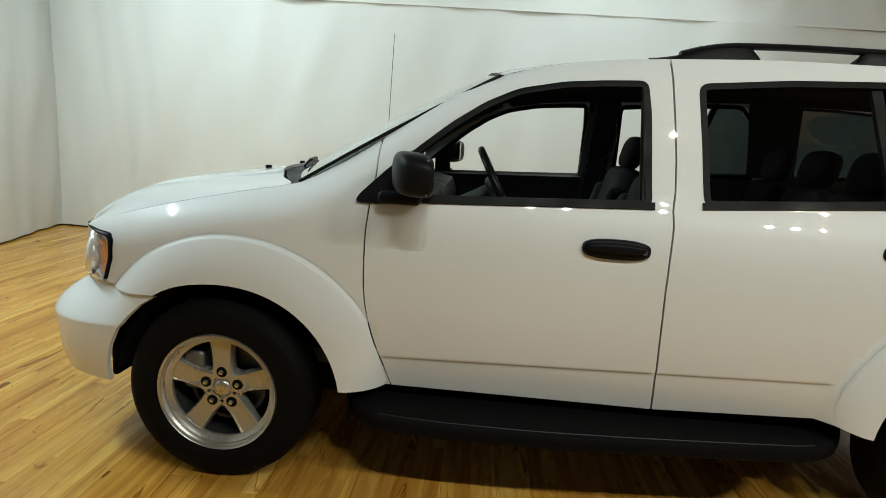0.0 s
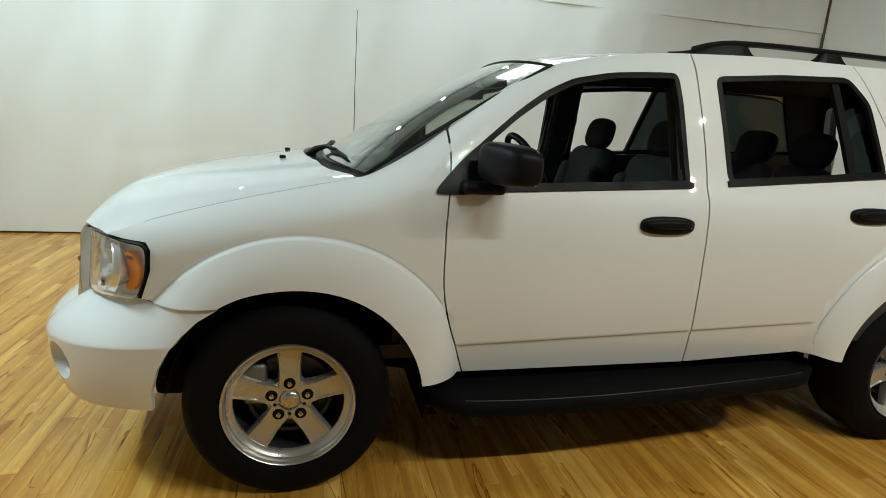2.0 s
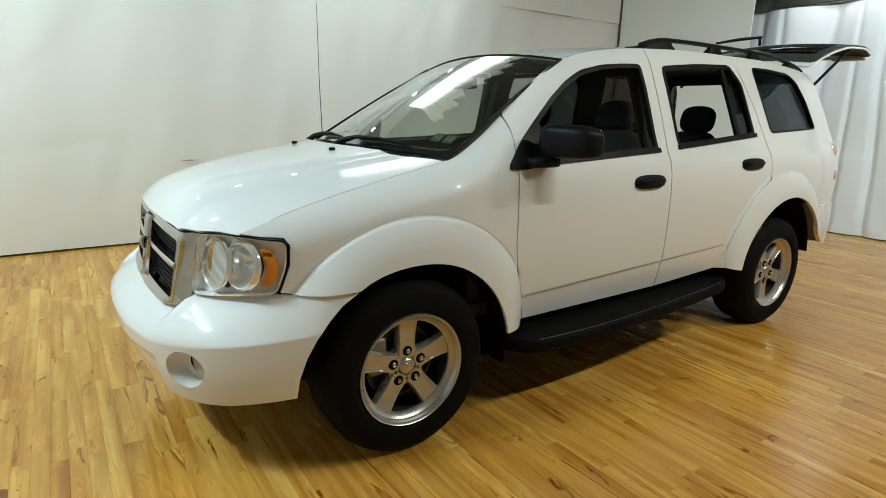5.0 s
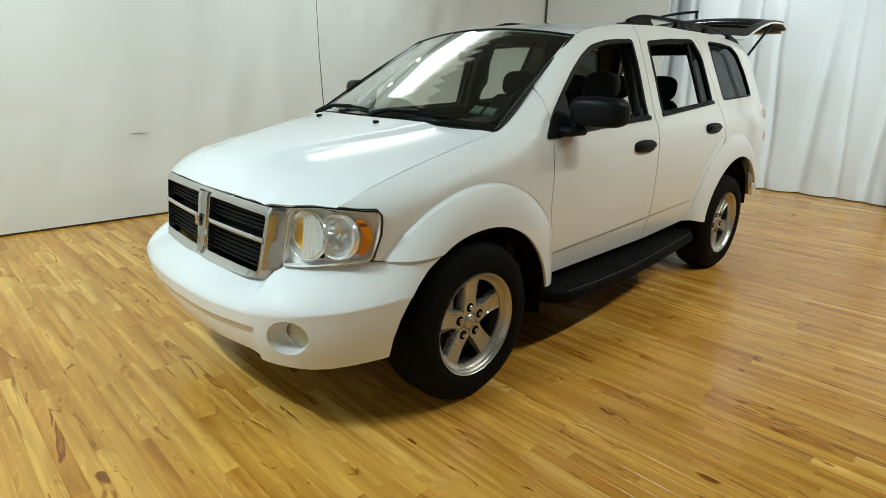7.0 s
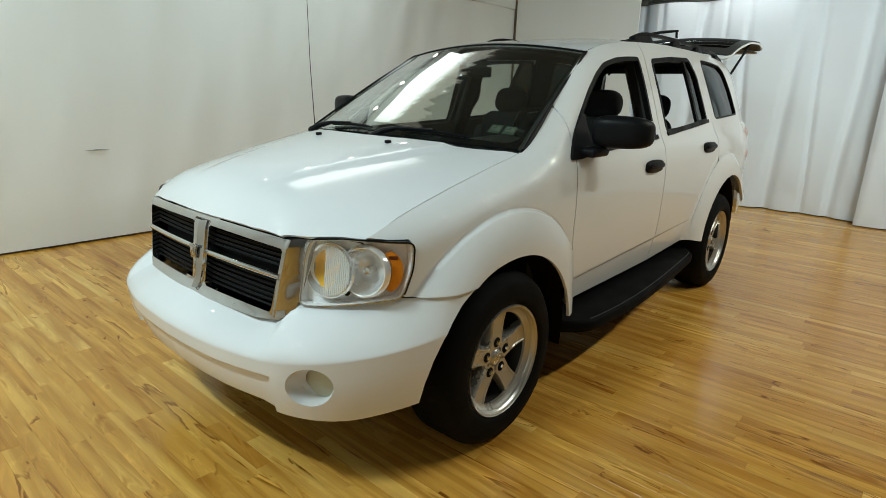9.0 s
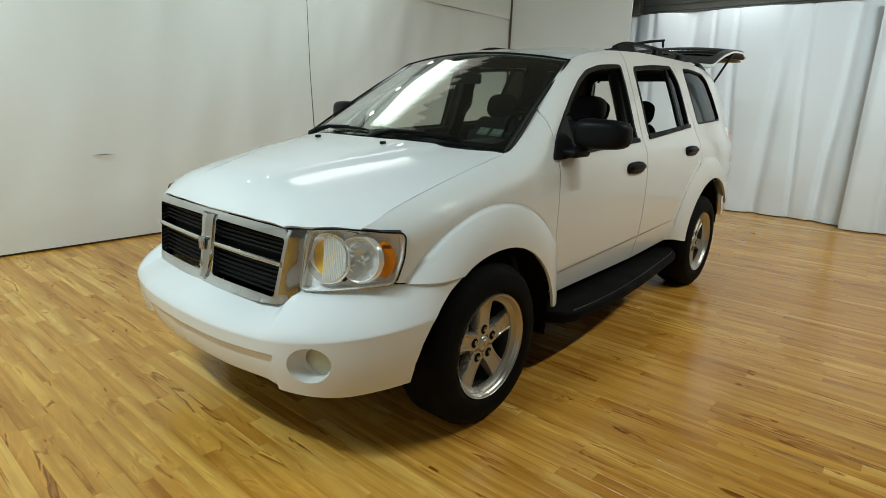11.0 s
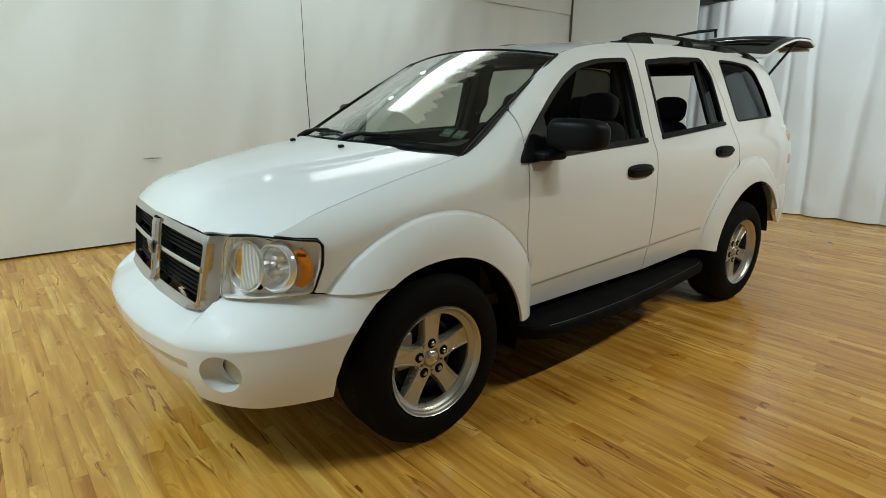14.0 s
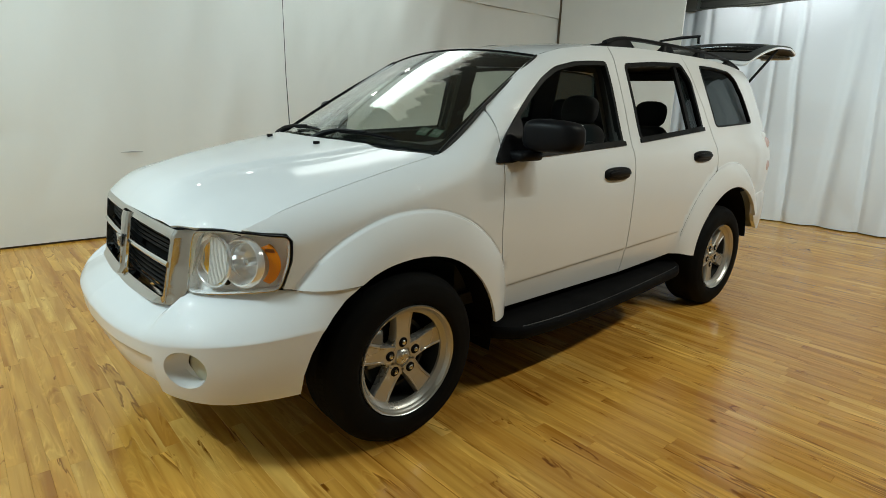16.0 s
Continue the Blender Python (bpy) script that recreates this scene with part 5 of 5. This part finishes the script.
for a, b, e in ((0.80, 0.62, 0.10), (-0.02, -0.16, -0.68)):
    wiper = new("wiper")
    attach(wiper, suv)
    root = on_screen(a, -0.05, 0.0)
    part("pivot", lathe(bmesh.new(), [(0.0, 0.045), (0.016, 0.043), (0.021, 0.034), (0.023, -0.02)], 18, Matrix.Translation(root) @ pose(0, 0, 0, 0, -30)), BLACK, wiper, "round black wiper pivot")
    arm = [root + Vector((-0.012, 0, 0.026)), on_screen(a + (b - a) * 0.4, -0.01, 0.034), on_screen(b, 0.035, 0.026), on_screen((b + e) / 2, 0.052, 0.020)]
    part("arm", tube(bmesh.new(), arm, [0.020, 0.016, 0.010, 0.006], 8), BLACK, wiper, "black wiper arm")
    blade = [on_screen(b + (e - b) * k / 8, 0.040 + 0.012 * math.sin(math.pi * k / 8), 0.010) for k in range(9)]
    part("blade", tube(bmesh.new(), blade, [0.004] + [0.008] * 7 + [0.004], 6), BLACK, wiper, "black wiper blade")
bm = tube(bmesh.new(), [(0.30, 0.80, 1.20), (0.30, 0.815, 1.24), (0.30, 0.845, 1.60), (0.305, 0.87, 2.09)], [0.008, 0.003, 0.0022, 0.0018], 6)
part("aerial", bm, BLACK, suv, "thin black whip aerial")

# rear end: bumper, tail lamps, raised tailgate
def rear_bumper(u, v):
    s, u = (1 if u >= 0 else -1), abs(u)
    a = min(u, 1.0) * math.pi / 2
    x = 3.98 + 0.14 * math.cos(a) ** 0.6 if u < 1 else 3.98 - (u - 1) * 0.6
    y = 0.812 * math.sin(a) ** 0.8 if u < 1 else half_width(max(3.42, x), 0.79) + 0.012 + 0.004 * smooth((u - 1) / 0.5)
    k = ((v - 0.64) / 0.2) ** 2
    return (x - 0.03 * k * smooth((1.4 - u) / 0.4), s * (y - 0.010 * k), v)


tail = sheet("rear_bumper", [(-1.46, 0.795), (-1.49, 0.70), (-1.46, 0.625), (-1.34, 0.55), (-1, 0.46), (0, 0.42), (1, 0.46), (1.34, 0.55), (1.46, 0.625), (1.49, 0.70), (1.46, 0.795), (1, 0.80), (0.5, 0.80), (0, 0.80), (-0.5, 0.80), (-1, 0.80)], rear_bumper, (1, 0, 0), PAINT, suv, step=0.05, thick=0.03)
bm = boxes(((3.95, 0, 0.785), (0.18, 1.3, 0.03), 0.012))
part("bumper_top", bm, BLACK, tail, "black bumper step pad")

def tail_frame(y, z):
    return (4.00 - 0.36 * smooth((z - 1.0) / 1.0) - 0.05 * (abs(y) / 0.75) ** 2, y, z)


sheet("tailgate_frame", rounded([(-0.76, 0.80), (0.76, 0.80), (0.74, 1.20), (0.66, 1.55), (0.57, 1.79), (-0.57, 1.79), (-0.66, 1.55), (-0.74, 1.20)], 0.05), tail_frame, (1, 0, 0), TRIM, suv, [rounded([(-0.64, 0.90), (0.64, 0.90), (0.645, 1.25), (0.60, 1.55), (0.535, 1.735), (-0.535, 1.735), (-0.60, 1.55), (-0.645, 1.25)], 0.05)], step=0.07, thick=0.06, label="dark frame of the tailgate opening")
for s in (-1, 1):
    lampset = new("tail_lamp")
    attach(lampset, suv)
    for z, r in ((1.20, 0.075), (1.02, 0.075)):
        bm = bmesh.new()
        bmesh.ops.create_uvsphere(bm, u_segments=24, v_segments=16, radius=1, matrix=Matrix.Translation((3.95 + (0.012 if z < 1.1 else 0.0), s * (0.740 if z > 1.1 else 0.765), z)) @ Matrix.Diagonal((0.055, 0.050, r * 0.85, 1)))
        part("lens", bm, RED, lampset, "pale red tail lamp lens")
    bm = boxes(((3.885, s * 0.730, 1.11), (0.09, 0.08, 0.40), 0.035))
    part("housing", bm, PAINT, lampset)

gate = new("tailgate")
attach(gate, suv)
tagged(gate, "raised white tailgate with dark glass and wiper")
gate_mid = curve([0.0, 0.15, 0.35, 0.55, 0.75, 0.90, 1.0], [1.885, 1.965, 2.040, 2.080, 2.085, 2.060, 2.03])


def gate_top(d):
    def f(t, y):
        u = y / 0.63
        return (3.77 + 1.03 * t + 0.04 * (1 - u * u), y, gate_mid(t) - 0.05 * u * u - d)
    return f


gate_line = rounded([(0.0, -0.56), (0.3, -0.60), (0.7, -0.63), (0.96, -0.61), (1.0, -0.5), (1.0, 0.5), (0.96, 0.61), (0.7, 0.63), (0.3, 0.60), (0.0, 0.56)], 0.05)
gate_glass = rounded([(0.08, -0.50), (0.5, -0.53), (0.5, 0.53), (0.08, 0.50)], 0.06)
sheet("outer_panel", gate_line, gate_top(0.0), (0, 0, 1), PAINT, gate, [gate_glass], step=0.06, thick=0.014)
sheet("rear_glass", inset(gate_glass, 0.0), gate_top(0.004), (0, 0, 1), TINT, gate, step=0.08, thick=0.005, label="dark tailgate glass")
sheet("inner_trim", rounded([(0.06, -0.565), (0.7, -0.615), (0.97, -0.59), (0.97, 0.59), (0.7, 0.615), (0.06, 0.565)], 0.05), gate_top(0.018), (0, 0, -1), TRIM, gate, [rounded([(0.17, -0.50), (0.5, -0.53), (0.5, 0.53), (0.17, 0.50)], 0.05)], step=0.08, thick=0.03, label="dark inner trim panel")
bm = boxes(((4.78, -0.42, 1.968), (0.05, 0.26, 0.025), 0.01), ((4.79, 0, 1.99), (0.03, 1.05, 0.03), 0.01))
part("latch_trim", bm, PAINT, gate, "white lower edge with a latch recess")
bm = boxes(((4.795, -0.47, 1.972), (0.045, 0.07, 0.028), 0.01))
part("latch", bm, BLACK, gate)
bm = tube(bmesh.new(), [(3.76, 0.235, 2.075), (3.95, 0.13, 2.115), (4.122, 0.035, 2.140)], [0.009, 0.014, 0.011], 8)
part("rear_wiper", bm, BLACK, gate, "black rear wiper")
bm = tube(bmesh.new(), [(4.11, 0.045, 2.14), (4.12, 0.04, 2.07)], 0.012, 8)
part("wiper_pivot", bm, BLACK, gate)
for s in (-1, 1):
    part("gas_strut", tube(bmesh.new(), [(3.84, s * 0.585, 1.71), (4.36, s * 0.575, 2.005)], 0.011, 8), BLACK, gate, "black gas strut")

# interior
cabin = new("cabin")
attach(cabin, suv)
bm = boxes(((1.9, 0, 0.52), (3.2, 1.55, 0.06)), ((0.42, 0, 0.85), (0.10, 1.5, 0.7)))
part("cabin_floor", bm, TRIM, cabin, "dark carpet")
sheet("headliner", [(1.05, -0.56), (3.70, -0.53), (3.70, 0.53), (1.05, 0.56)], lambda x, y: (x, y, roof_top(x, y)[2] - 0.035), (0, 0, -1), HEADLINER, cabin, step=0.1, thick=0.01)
for s in (-1, 1):
    def lining(d):
        return lambda x, z: (x, s * (half_width(x, z) - d), z)
    door_inner = [(0.62, 0.55), (2.75, 0.55), (2.80, 1.32), (1.79, 1.275), (1.6, 1.258), (0.55, 1.21)]
    sheet("door_trim", door_inner, lining(0.075), (0, -s, 0), TRIM, cabin, step=0.1, thick=0.02)
    sheet("rear_trim", [(2.80, 0.98), (3.9, 0.98), (3.86, 1.37), (2.80, 1.335)], lining(0.09), (0, -s, 0), TRIM, cabin, step=0.1, thick=0.02)
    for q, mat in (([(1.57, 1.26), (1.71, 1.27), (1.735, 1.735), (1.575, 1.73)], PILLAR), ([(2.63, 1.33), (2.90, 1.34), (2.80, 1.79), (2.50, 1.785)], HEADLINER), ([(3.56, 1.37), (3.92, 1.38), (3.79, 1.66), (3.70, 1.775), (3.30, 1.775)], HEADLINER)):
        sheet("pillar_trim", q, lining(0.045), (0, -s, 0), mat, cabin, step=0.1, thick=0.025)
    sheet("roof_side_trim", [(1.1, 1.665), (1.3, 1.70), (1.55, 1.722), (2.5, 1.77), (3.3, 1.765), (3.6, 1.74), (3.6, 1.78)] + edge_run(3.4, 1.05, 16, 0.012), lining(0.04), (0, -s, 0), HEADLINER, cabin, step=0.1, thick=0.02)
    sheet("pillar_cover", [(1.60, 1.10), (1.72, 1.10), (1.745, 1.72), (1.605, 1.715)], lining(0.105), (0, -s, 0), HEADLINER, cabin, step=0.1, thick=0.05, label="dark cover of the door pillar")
    belt = [(1.575, 1.24), (1.612, 1.242), (1.604, 1.66), (1.567, 1.655)]
    sheet("seat_belt", belt, lining(0.105), (0, -s, 0), WEBBING, cabin, step=0.1, thick=0.004, label="grey seat belt webbing")
    part("inner_screen_pillar", tube(bmesh.new(), [Vector(screen(s * 0.97, v / 8)) + Vector((0.03, 0, -0.03)) for v in range(9)], 0.035, 8), PILLAR, cabin, "grey windscreen pillar trim")
# dashboard
bm = bmesh.new()
rings = []
for y in [-0.74 + 1.48 * i / 16 for i in range(17)]:
    hump = 0.045 * math.exp(-((y + 0.38) / 0.2) ** 2)
    rings.append([bm.verts.new((x, y, z)) for x, z in ((0.22, 1.18), (0.45, 1.215), (0.66, 1.225 + hump), (0.76, 1.20 + hump), (0.79, 1.12), (0.75, 0.85), (0.35, 0.85))])
for a, b in zip(rings, rings[1:]):
    for k in range(7):
        bm.faces.new((a[k], a[(k + 1) % 7], b[(k + 1) % 7], b[k]))
bm.faces.new(rings[0]), bm.faces.new(rings[-1][::-1])
part("dashboard", bm, TRIM, cabin, "dark grey dashboard")
steer = new("steering_wheel")
attach(steer, suv)
m = pose(1.035, -0.39, 1.243, 0, 62, 0)
part("wheel_rim", tube(bmesh.new(), [m @ Vector((0.19 * math.cos(a), 0.19 * math.sin(a), 0)) for a in (2 * math.pi * k / 40 for k in range(40))], 0.016, 10, True), GLOSSBLACK, steer, "black steering wheel rim")
bm = bmesh.new()
box(bm, (0, 0, -0.02), (0.13, 0.15, 0.05), 0.02)
for a in (100, 260, 0):
    box(bm, (0.11 * math.cos(radians(a)), 0.11 * math.sin(radians(a)), -0.012), (0.15, 0.035, 0.02), 0.006, Matrix.Rotation(radians(a), 4, "Z"))
for v in bm.verts:
    v.co = m @ v.co
part("wheel_spokes", bm, TRIM, steer)
part("column", tube(bmesh.new(), [m @ Vector((0, 0, -0.03)), m @ Vector((0, 0, -0.28))], 0.04, 12), TRIM, steer)


def seat(x, y, z, width=0.52, lean=14, label="dark slate cloth front seat with headrest", head=0.135):
    s = new("seat")
    attach(s, suv)
    tagged(s, label)
    part("cushion", boxes(((x - 0.27, y, z + 0.06), (0.52, width, 0.16), 0.06)), CLOTH, s)
    t = Matrix.Rotation(radians(lean), 4, "Y")
    bm = bmesh.new()
    box(bm, (0, 0, 0.325), (0.15, width, 0.65), 0.065, None, 4)
    box(bm, (-0.055, width * 0.40, 0.28), (0.10, width * 0.2, 0.50), 0.04)
    box(bm, (-0.055, -width * 0.40, 0.28), (0.10, width * 0.2, 0.50), 0.04)
    for v in bm.verts:
        if v.co.z > 0.3:
            v.co.y *= 1 - 0.22 * ((v.co.z - 0.3) / 0.3) ** 2
        v.co = Matrix.Translation((x, y, z + 0.10)) @ t @ v.co
    part("backrest", bm, CLOTH, s)
    if not head:
        return
    bm = bmesh.new()
    bmesh.ops.create_uvsphere(bm, u_segments=24, v_segments=16, radius=1)
    for v in bm.verts:
        c = v.co
        k = (abs(c.x) ** 3 + abs(c.y) ** 3 + abs(c.z) ** 3) ** (-1 / 3)
        v.co = Matrix.Translation((x, y, z + 0.10)) @ t @ (Vector((0.05 * c.x, head * c.y, 0.095 * c.z)) * k + Vector((-0.01, 0, 0.735)))
    part("headrest", bm, CLOTH, s)
    for dy in (-0.05, 0.05):
        part("headrest_post", tube(bmesh.new(), [Matrix.Translation((x, y, z + 0.10)) @ t @ Vector((0, dy, 0.55)), Matrix.Translation((x, y, z + 0.10)) @ t @ Vector((-0.005, dy, 0.68))], 0.007, 8), BLACK, s)


seat(1.60, -0.38, 0.62)
seat(1.63, 0.38, 0.62)
for y in (-0.40, 0.0, 0.40):
    seat(2.48, y, 0.60, 0.40 if y else 0.36, 12, "dark slate cloth second row seat", 0.125 if y else 0.14)
part("grab_handle", tube(bmesh.new(), [(1.655, 0.675, 1.375), (1.70, 0.668, 1.392), (1.738, 0.662, 1.44), (1.750, 0.658, 1.51), (1.742, 0.653, 1.57), (1.715, 0.650, 1.62), (1.665, 0.648, 1.635)], 0.015, 8), TRIM, cabin, "dark curved grab handle")
part("console", boxes(((1.25, 0, 0.72), (0.85, 0.24, 0.30), 0.04)), TRIM, cabin)
part("rear_view_mirror", boxes(((0.86, 0.0, 1.60), (0.03, 0.22, 0.06), 0.012), ((0.82, 0, 1.64), (0.06, 0.02, 0.05), 0.005)), BLACK, cabin, "black rear-view mirror")
# inspection labels on the glass
LABEL = material("sticker_paper", (0.11, 0.14, 0.105), 0.7)
INK = material("sticker_ink", (0.24, 0.25, 0.22), 0.7)
for u in (-0.852, -0.762):
    def behind(d):
        return lambda a, b: Vector(screen(a, b)) - Vector((-0.5, 0, 0.86)) * d
    w, h, v = 0.036, 0.032, 0.160
    sticker = sheet("inspection_sticker", [(u - w, v - h), (u + w, v - h), (u + w, v + h), (u - w, v + h)], behind(0.012), (-0.5, 0, 0.86), LABEL, screen_ob, step=0.1, thick=0.001, label="small pale inspection sticker inside the glass")
    for a, b, c, d in ((-0.8, -0.5, -0.1, 0.7), (0.05, -0.4, 0.75, 0.1), (0.2, 0.35, 0.8, 0.75)):
        sheet("print_bar", [(u + w * a, v + h * b), (u + w * c, v + h * b), (u + w * c, v + h * d), (u + w * a, v + h * d)], behind(0.0105), (-0.5, 0, 0.86), INK, sticker, step=0.1, thick=0.0006)

# ---- laminate strips of the floor ----


def wood(name, single):
    m = material(name, (0.42, 0.24, 0.09), 0.3, Specular_IOR_Level=0.37)
    n = m.node_tree.nodes
    geo = n.new("ShaderNodeNewGeometry")
    rnd = n.new("ShaderNodeObjectInfo").outputs["Random"] if single else geo.outputs["Random Per Island"]
    shift = node(m, "ShaderNodeCombineXYZ")
    mul = n.new("ShaderNodeMath")
    mul.operation, mul.inputs[1].default_value = "MULTIPLY", 37.0
    link(m, rnd, mul.inputs[0])
    link(m, mul.outputs[0], shift.inputs[2])
    link(m, mul.outputs[0], shift.inputs[1])
    add = n.new("ShaderNodeVectorMath")
    link(m, geo.outputs["Position"], add.inputs[0])
    link(m, shift.outputs[0], add.inputs[1])

    def grain(scale, stretch, detail, warp=0.0):
        p = node(m, "ShaderNodeMapping", Scale=stretch)
        link(m, add.outputs[0], p.inputs["Vector"])
        t = node(m, "ShaderNodeTexNoise", Scale=scale, Detail=detail, Distortion=warp)
        link(m, p.outputs[0], t.inputs["Vector"])
        return t.outputs[0]
    tone = ramp(m, rnd, [(0.0, (0.556, 0.268, 0.044)), (0.3, (0.594, 0.297, 0.051)), (0.7, (0.622, 0.325, 0.059)), (0.86, (0.668, 0.367, 0.076)), (1.0, (0.742, 0.440, 0.107))])
    fine = ramp(m, grain(20, (1, 0.045, 1), 4, 0.6), [(0.36, (0.82, 0.74, 0.62)), (0.52, (1, 1, 1)), (0.66, (1.09, 1.10, 1.12))])
    broad = ramp(m, grain(5, (1, 0.12, 1), 3, 1.2), [(0.34, (0.80, 0.70, 0.56)), (0.52, (1, 1, 1)), (0.68, (1.10, 1.11, 1.12))])
    # small knots
    dark = ramp(m, grain(15, (1, 0.30, 1), 3, 1.0), [(0.675, (1, 1, 1)), (0.71, (0.60, 0.48, 0.34)), (0.75, (0.34, 0.23, 0.12))])
    # long embossed cracks, here and there: a dark line, its pale lip a painted highlight
    lines = grain(3.4, (1, 0.085, 1), 6, 2.2)
    crack = ramp(m, lines, [(0.465, (1, 1, 1)), (0.482, (0.86, 0.80, 0.70)), (0.491, (0.46, 0.36, 0.24)), (0.497, (0.50, 0.40, 0.27)), (0.504, (1.22, 1.26, 1.30)), (0.53, (1.10, 1.12, 1.14)), (0.56, (1, 1, 1))])
    smear = ramp(m, grain(9, (1, 0.17, 1), 4, 2.4), [(0.555, (1, 1, 1)), (0.61, (1.13, 1.17, 1.22)), (0.66, (0.97, 0.95, 0.92)), (0.72, (0.80, 0.70, 0.56))])
    where = ramp(m, grain(2.6, (1, 0.35, 1), 3), [(0.49, (0, 0, 0)), (0.58, (1, 1, 1))])
    sparse = n.new("ShaderNodeMix")
    sparse.data_type = "RGBA"
    sparse.inputs[6].default_value = (1, 1, 1, 1)
    link(m, where.outputs[0], sparse.inputs[0])
    link(m, crack.outputs[0], sparse.inputs[7])
    last = tone.outputs[0]
    for k in (fine.outputs[0], broad.outputs[0], smear.outputs[0], dark.outputs[0], sparse.outputs[2]):
        mix = n.new("ShaderNodeMix")
        mix.data_type, mix.blend_type = "RGBA", "MULTIPLY"
        mix.inputs[0].default_value = 1.0
        link(m, last, mix.inputs[6])
        link(m, k, mix.inputs[7])
        last = mix.outputs[2]
    link(m, last, bsdf(m).inputs["Base Color"])
    r = node(m, "ShaderNodeMapRange", From_Min=0.3, From_Max=0.7, To_Min=0.14, To_Max=0.27)
    link(m, grain(3, (1, 0.4, 1), 4), r.inputs["Value"])
    link(m, r.outputs[0], bsdf(m).inputs["Roughness"])
    groove = ramp(m, lines, [(0.46, (1, 1, 1)), (0.485, (0.5, 0.5, 0.5)), (0.495, (0, 0, 0)), (0.51, (0.8, 0.8, 0.8)), (0.55, (1, 1, 1))])
    deep = node(m, "ShaderNodeBump", Strength=0.6, Distance=0.0016)
    link(m, groove.outputs[0], deep.inputs["Height"])
    b = node(m, "ShaderNodeBump", Strength=0.15, Distance=0.001)
    link(m, deep.outputs[0], b.inputs["Normal"])
    link(m, grain(40, (1, 0.05, 1), 4), b.inputs["Height"])
    link(m, b.outputs[0], bsdf(m).inputs["Normal"])
    return m


WOOD, WOOD_FAR = wood("laminate_strip", True), wood("laminate_field", False)
STRIP = 0.0655
floor_ob = bpy.data.objects["floor"]
rng = random.Random(5)
LENGTHS = [0.42, 0.58, 0.76, 0.94, 1.16]
stock = {}


def strip_shape(w, l):
    """Corners of a strip with a small chamfer round its top."""
    c, h = 0.0008, 0.012
    v = [(-w, -l, -h), (w, -l, -h), (w, l, -h), (-w, l, -h), (-w, -l, -c), (w, -l, -c), (w, l, -c), (-w, l, -c), (-w + c, -l + c, 0), (w - c, -l + c, 0), (w - c, l - c, 0), (-w + c, l - c, 0)]
    f = [(8, 9, 10, 11)] + [(4 + i, 4 + (i + 1) % 4, 8 + (i + 1) % 4, 8 + i) for i in range(4)] + [(i, (i + 1) % 4, 4 + (i + 1) % 4, 4 + i) for i in range(4)]
    return v, f


for l in LENGTHS:
    v, f = strip_shape(STRIP / 2 - 0.0001, l / 2 - 0.0001)
    me = bpy.data.meshes.new("strip")
    me.from_pydata(v, [], f)
    me.materials.append(WOOD)
    stock[l] = me
verts, faces, made = [], [], 0
for i in range(-70, 118):
    x = i * STRIP
    y = -5.3 - rng.random() * 0.3
    while y < 4.0:
        l = rng.choice(LENGTHS)
        cy = y + l / 2
        if -1.55 < x < 2.45 and -2.35 < cy < -0.62 and made < 300 or -1.75 < x < -0.95 and -0.62 < cy < 1.1 and made < 300:
            ob = new("floor_strip", stock[l])
            ob.location = (x, cy, 0)
            ob.rotation_euler = (rng.uniform(-0.0008, 0.0008), rng.uniform(-0.004, 0.004), 0)
            attach(ob, floor_ob)
            made += 1
        else:
            k = len(verts)
            v, f = strip_shape(STRIP / 2 - 0.0001, l / 2 - 0.0001)
            lean = rng.uniform(-0.004, 0.004)
            verts += [(a + x, min(3.86, max(-5.28, b + cy)), c + a * lean) for a, b, c in v]
            faces += [tuple(q + k for q in g) for g in f]
        y += l
me = bpy.data.meshes.new("floor_strips")
me.from_pydata(verts, [], faces)
me.materials.append(WOOD_FAR)
rest = tagged(new("floor_strips", me), "honey-coloured laminate strips", kind="stuff")
attach(rest, floor_ob)
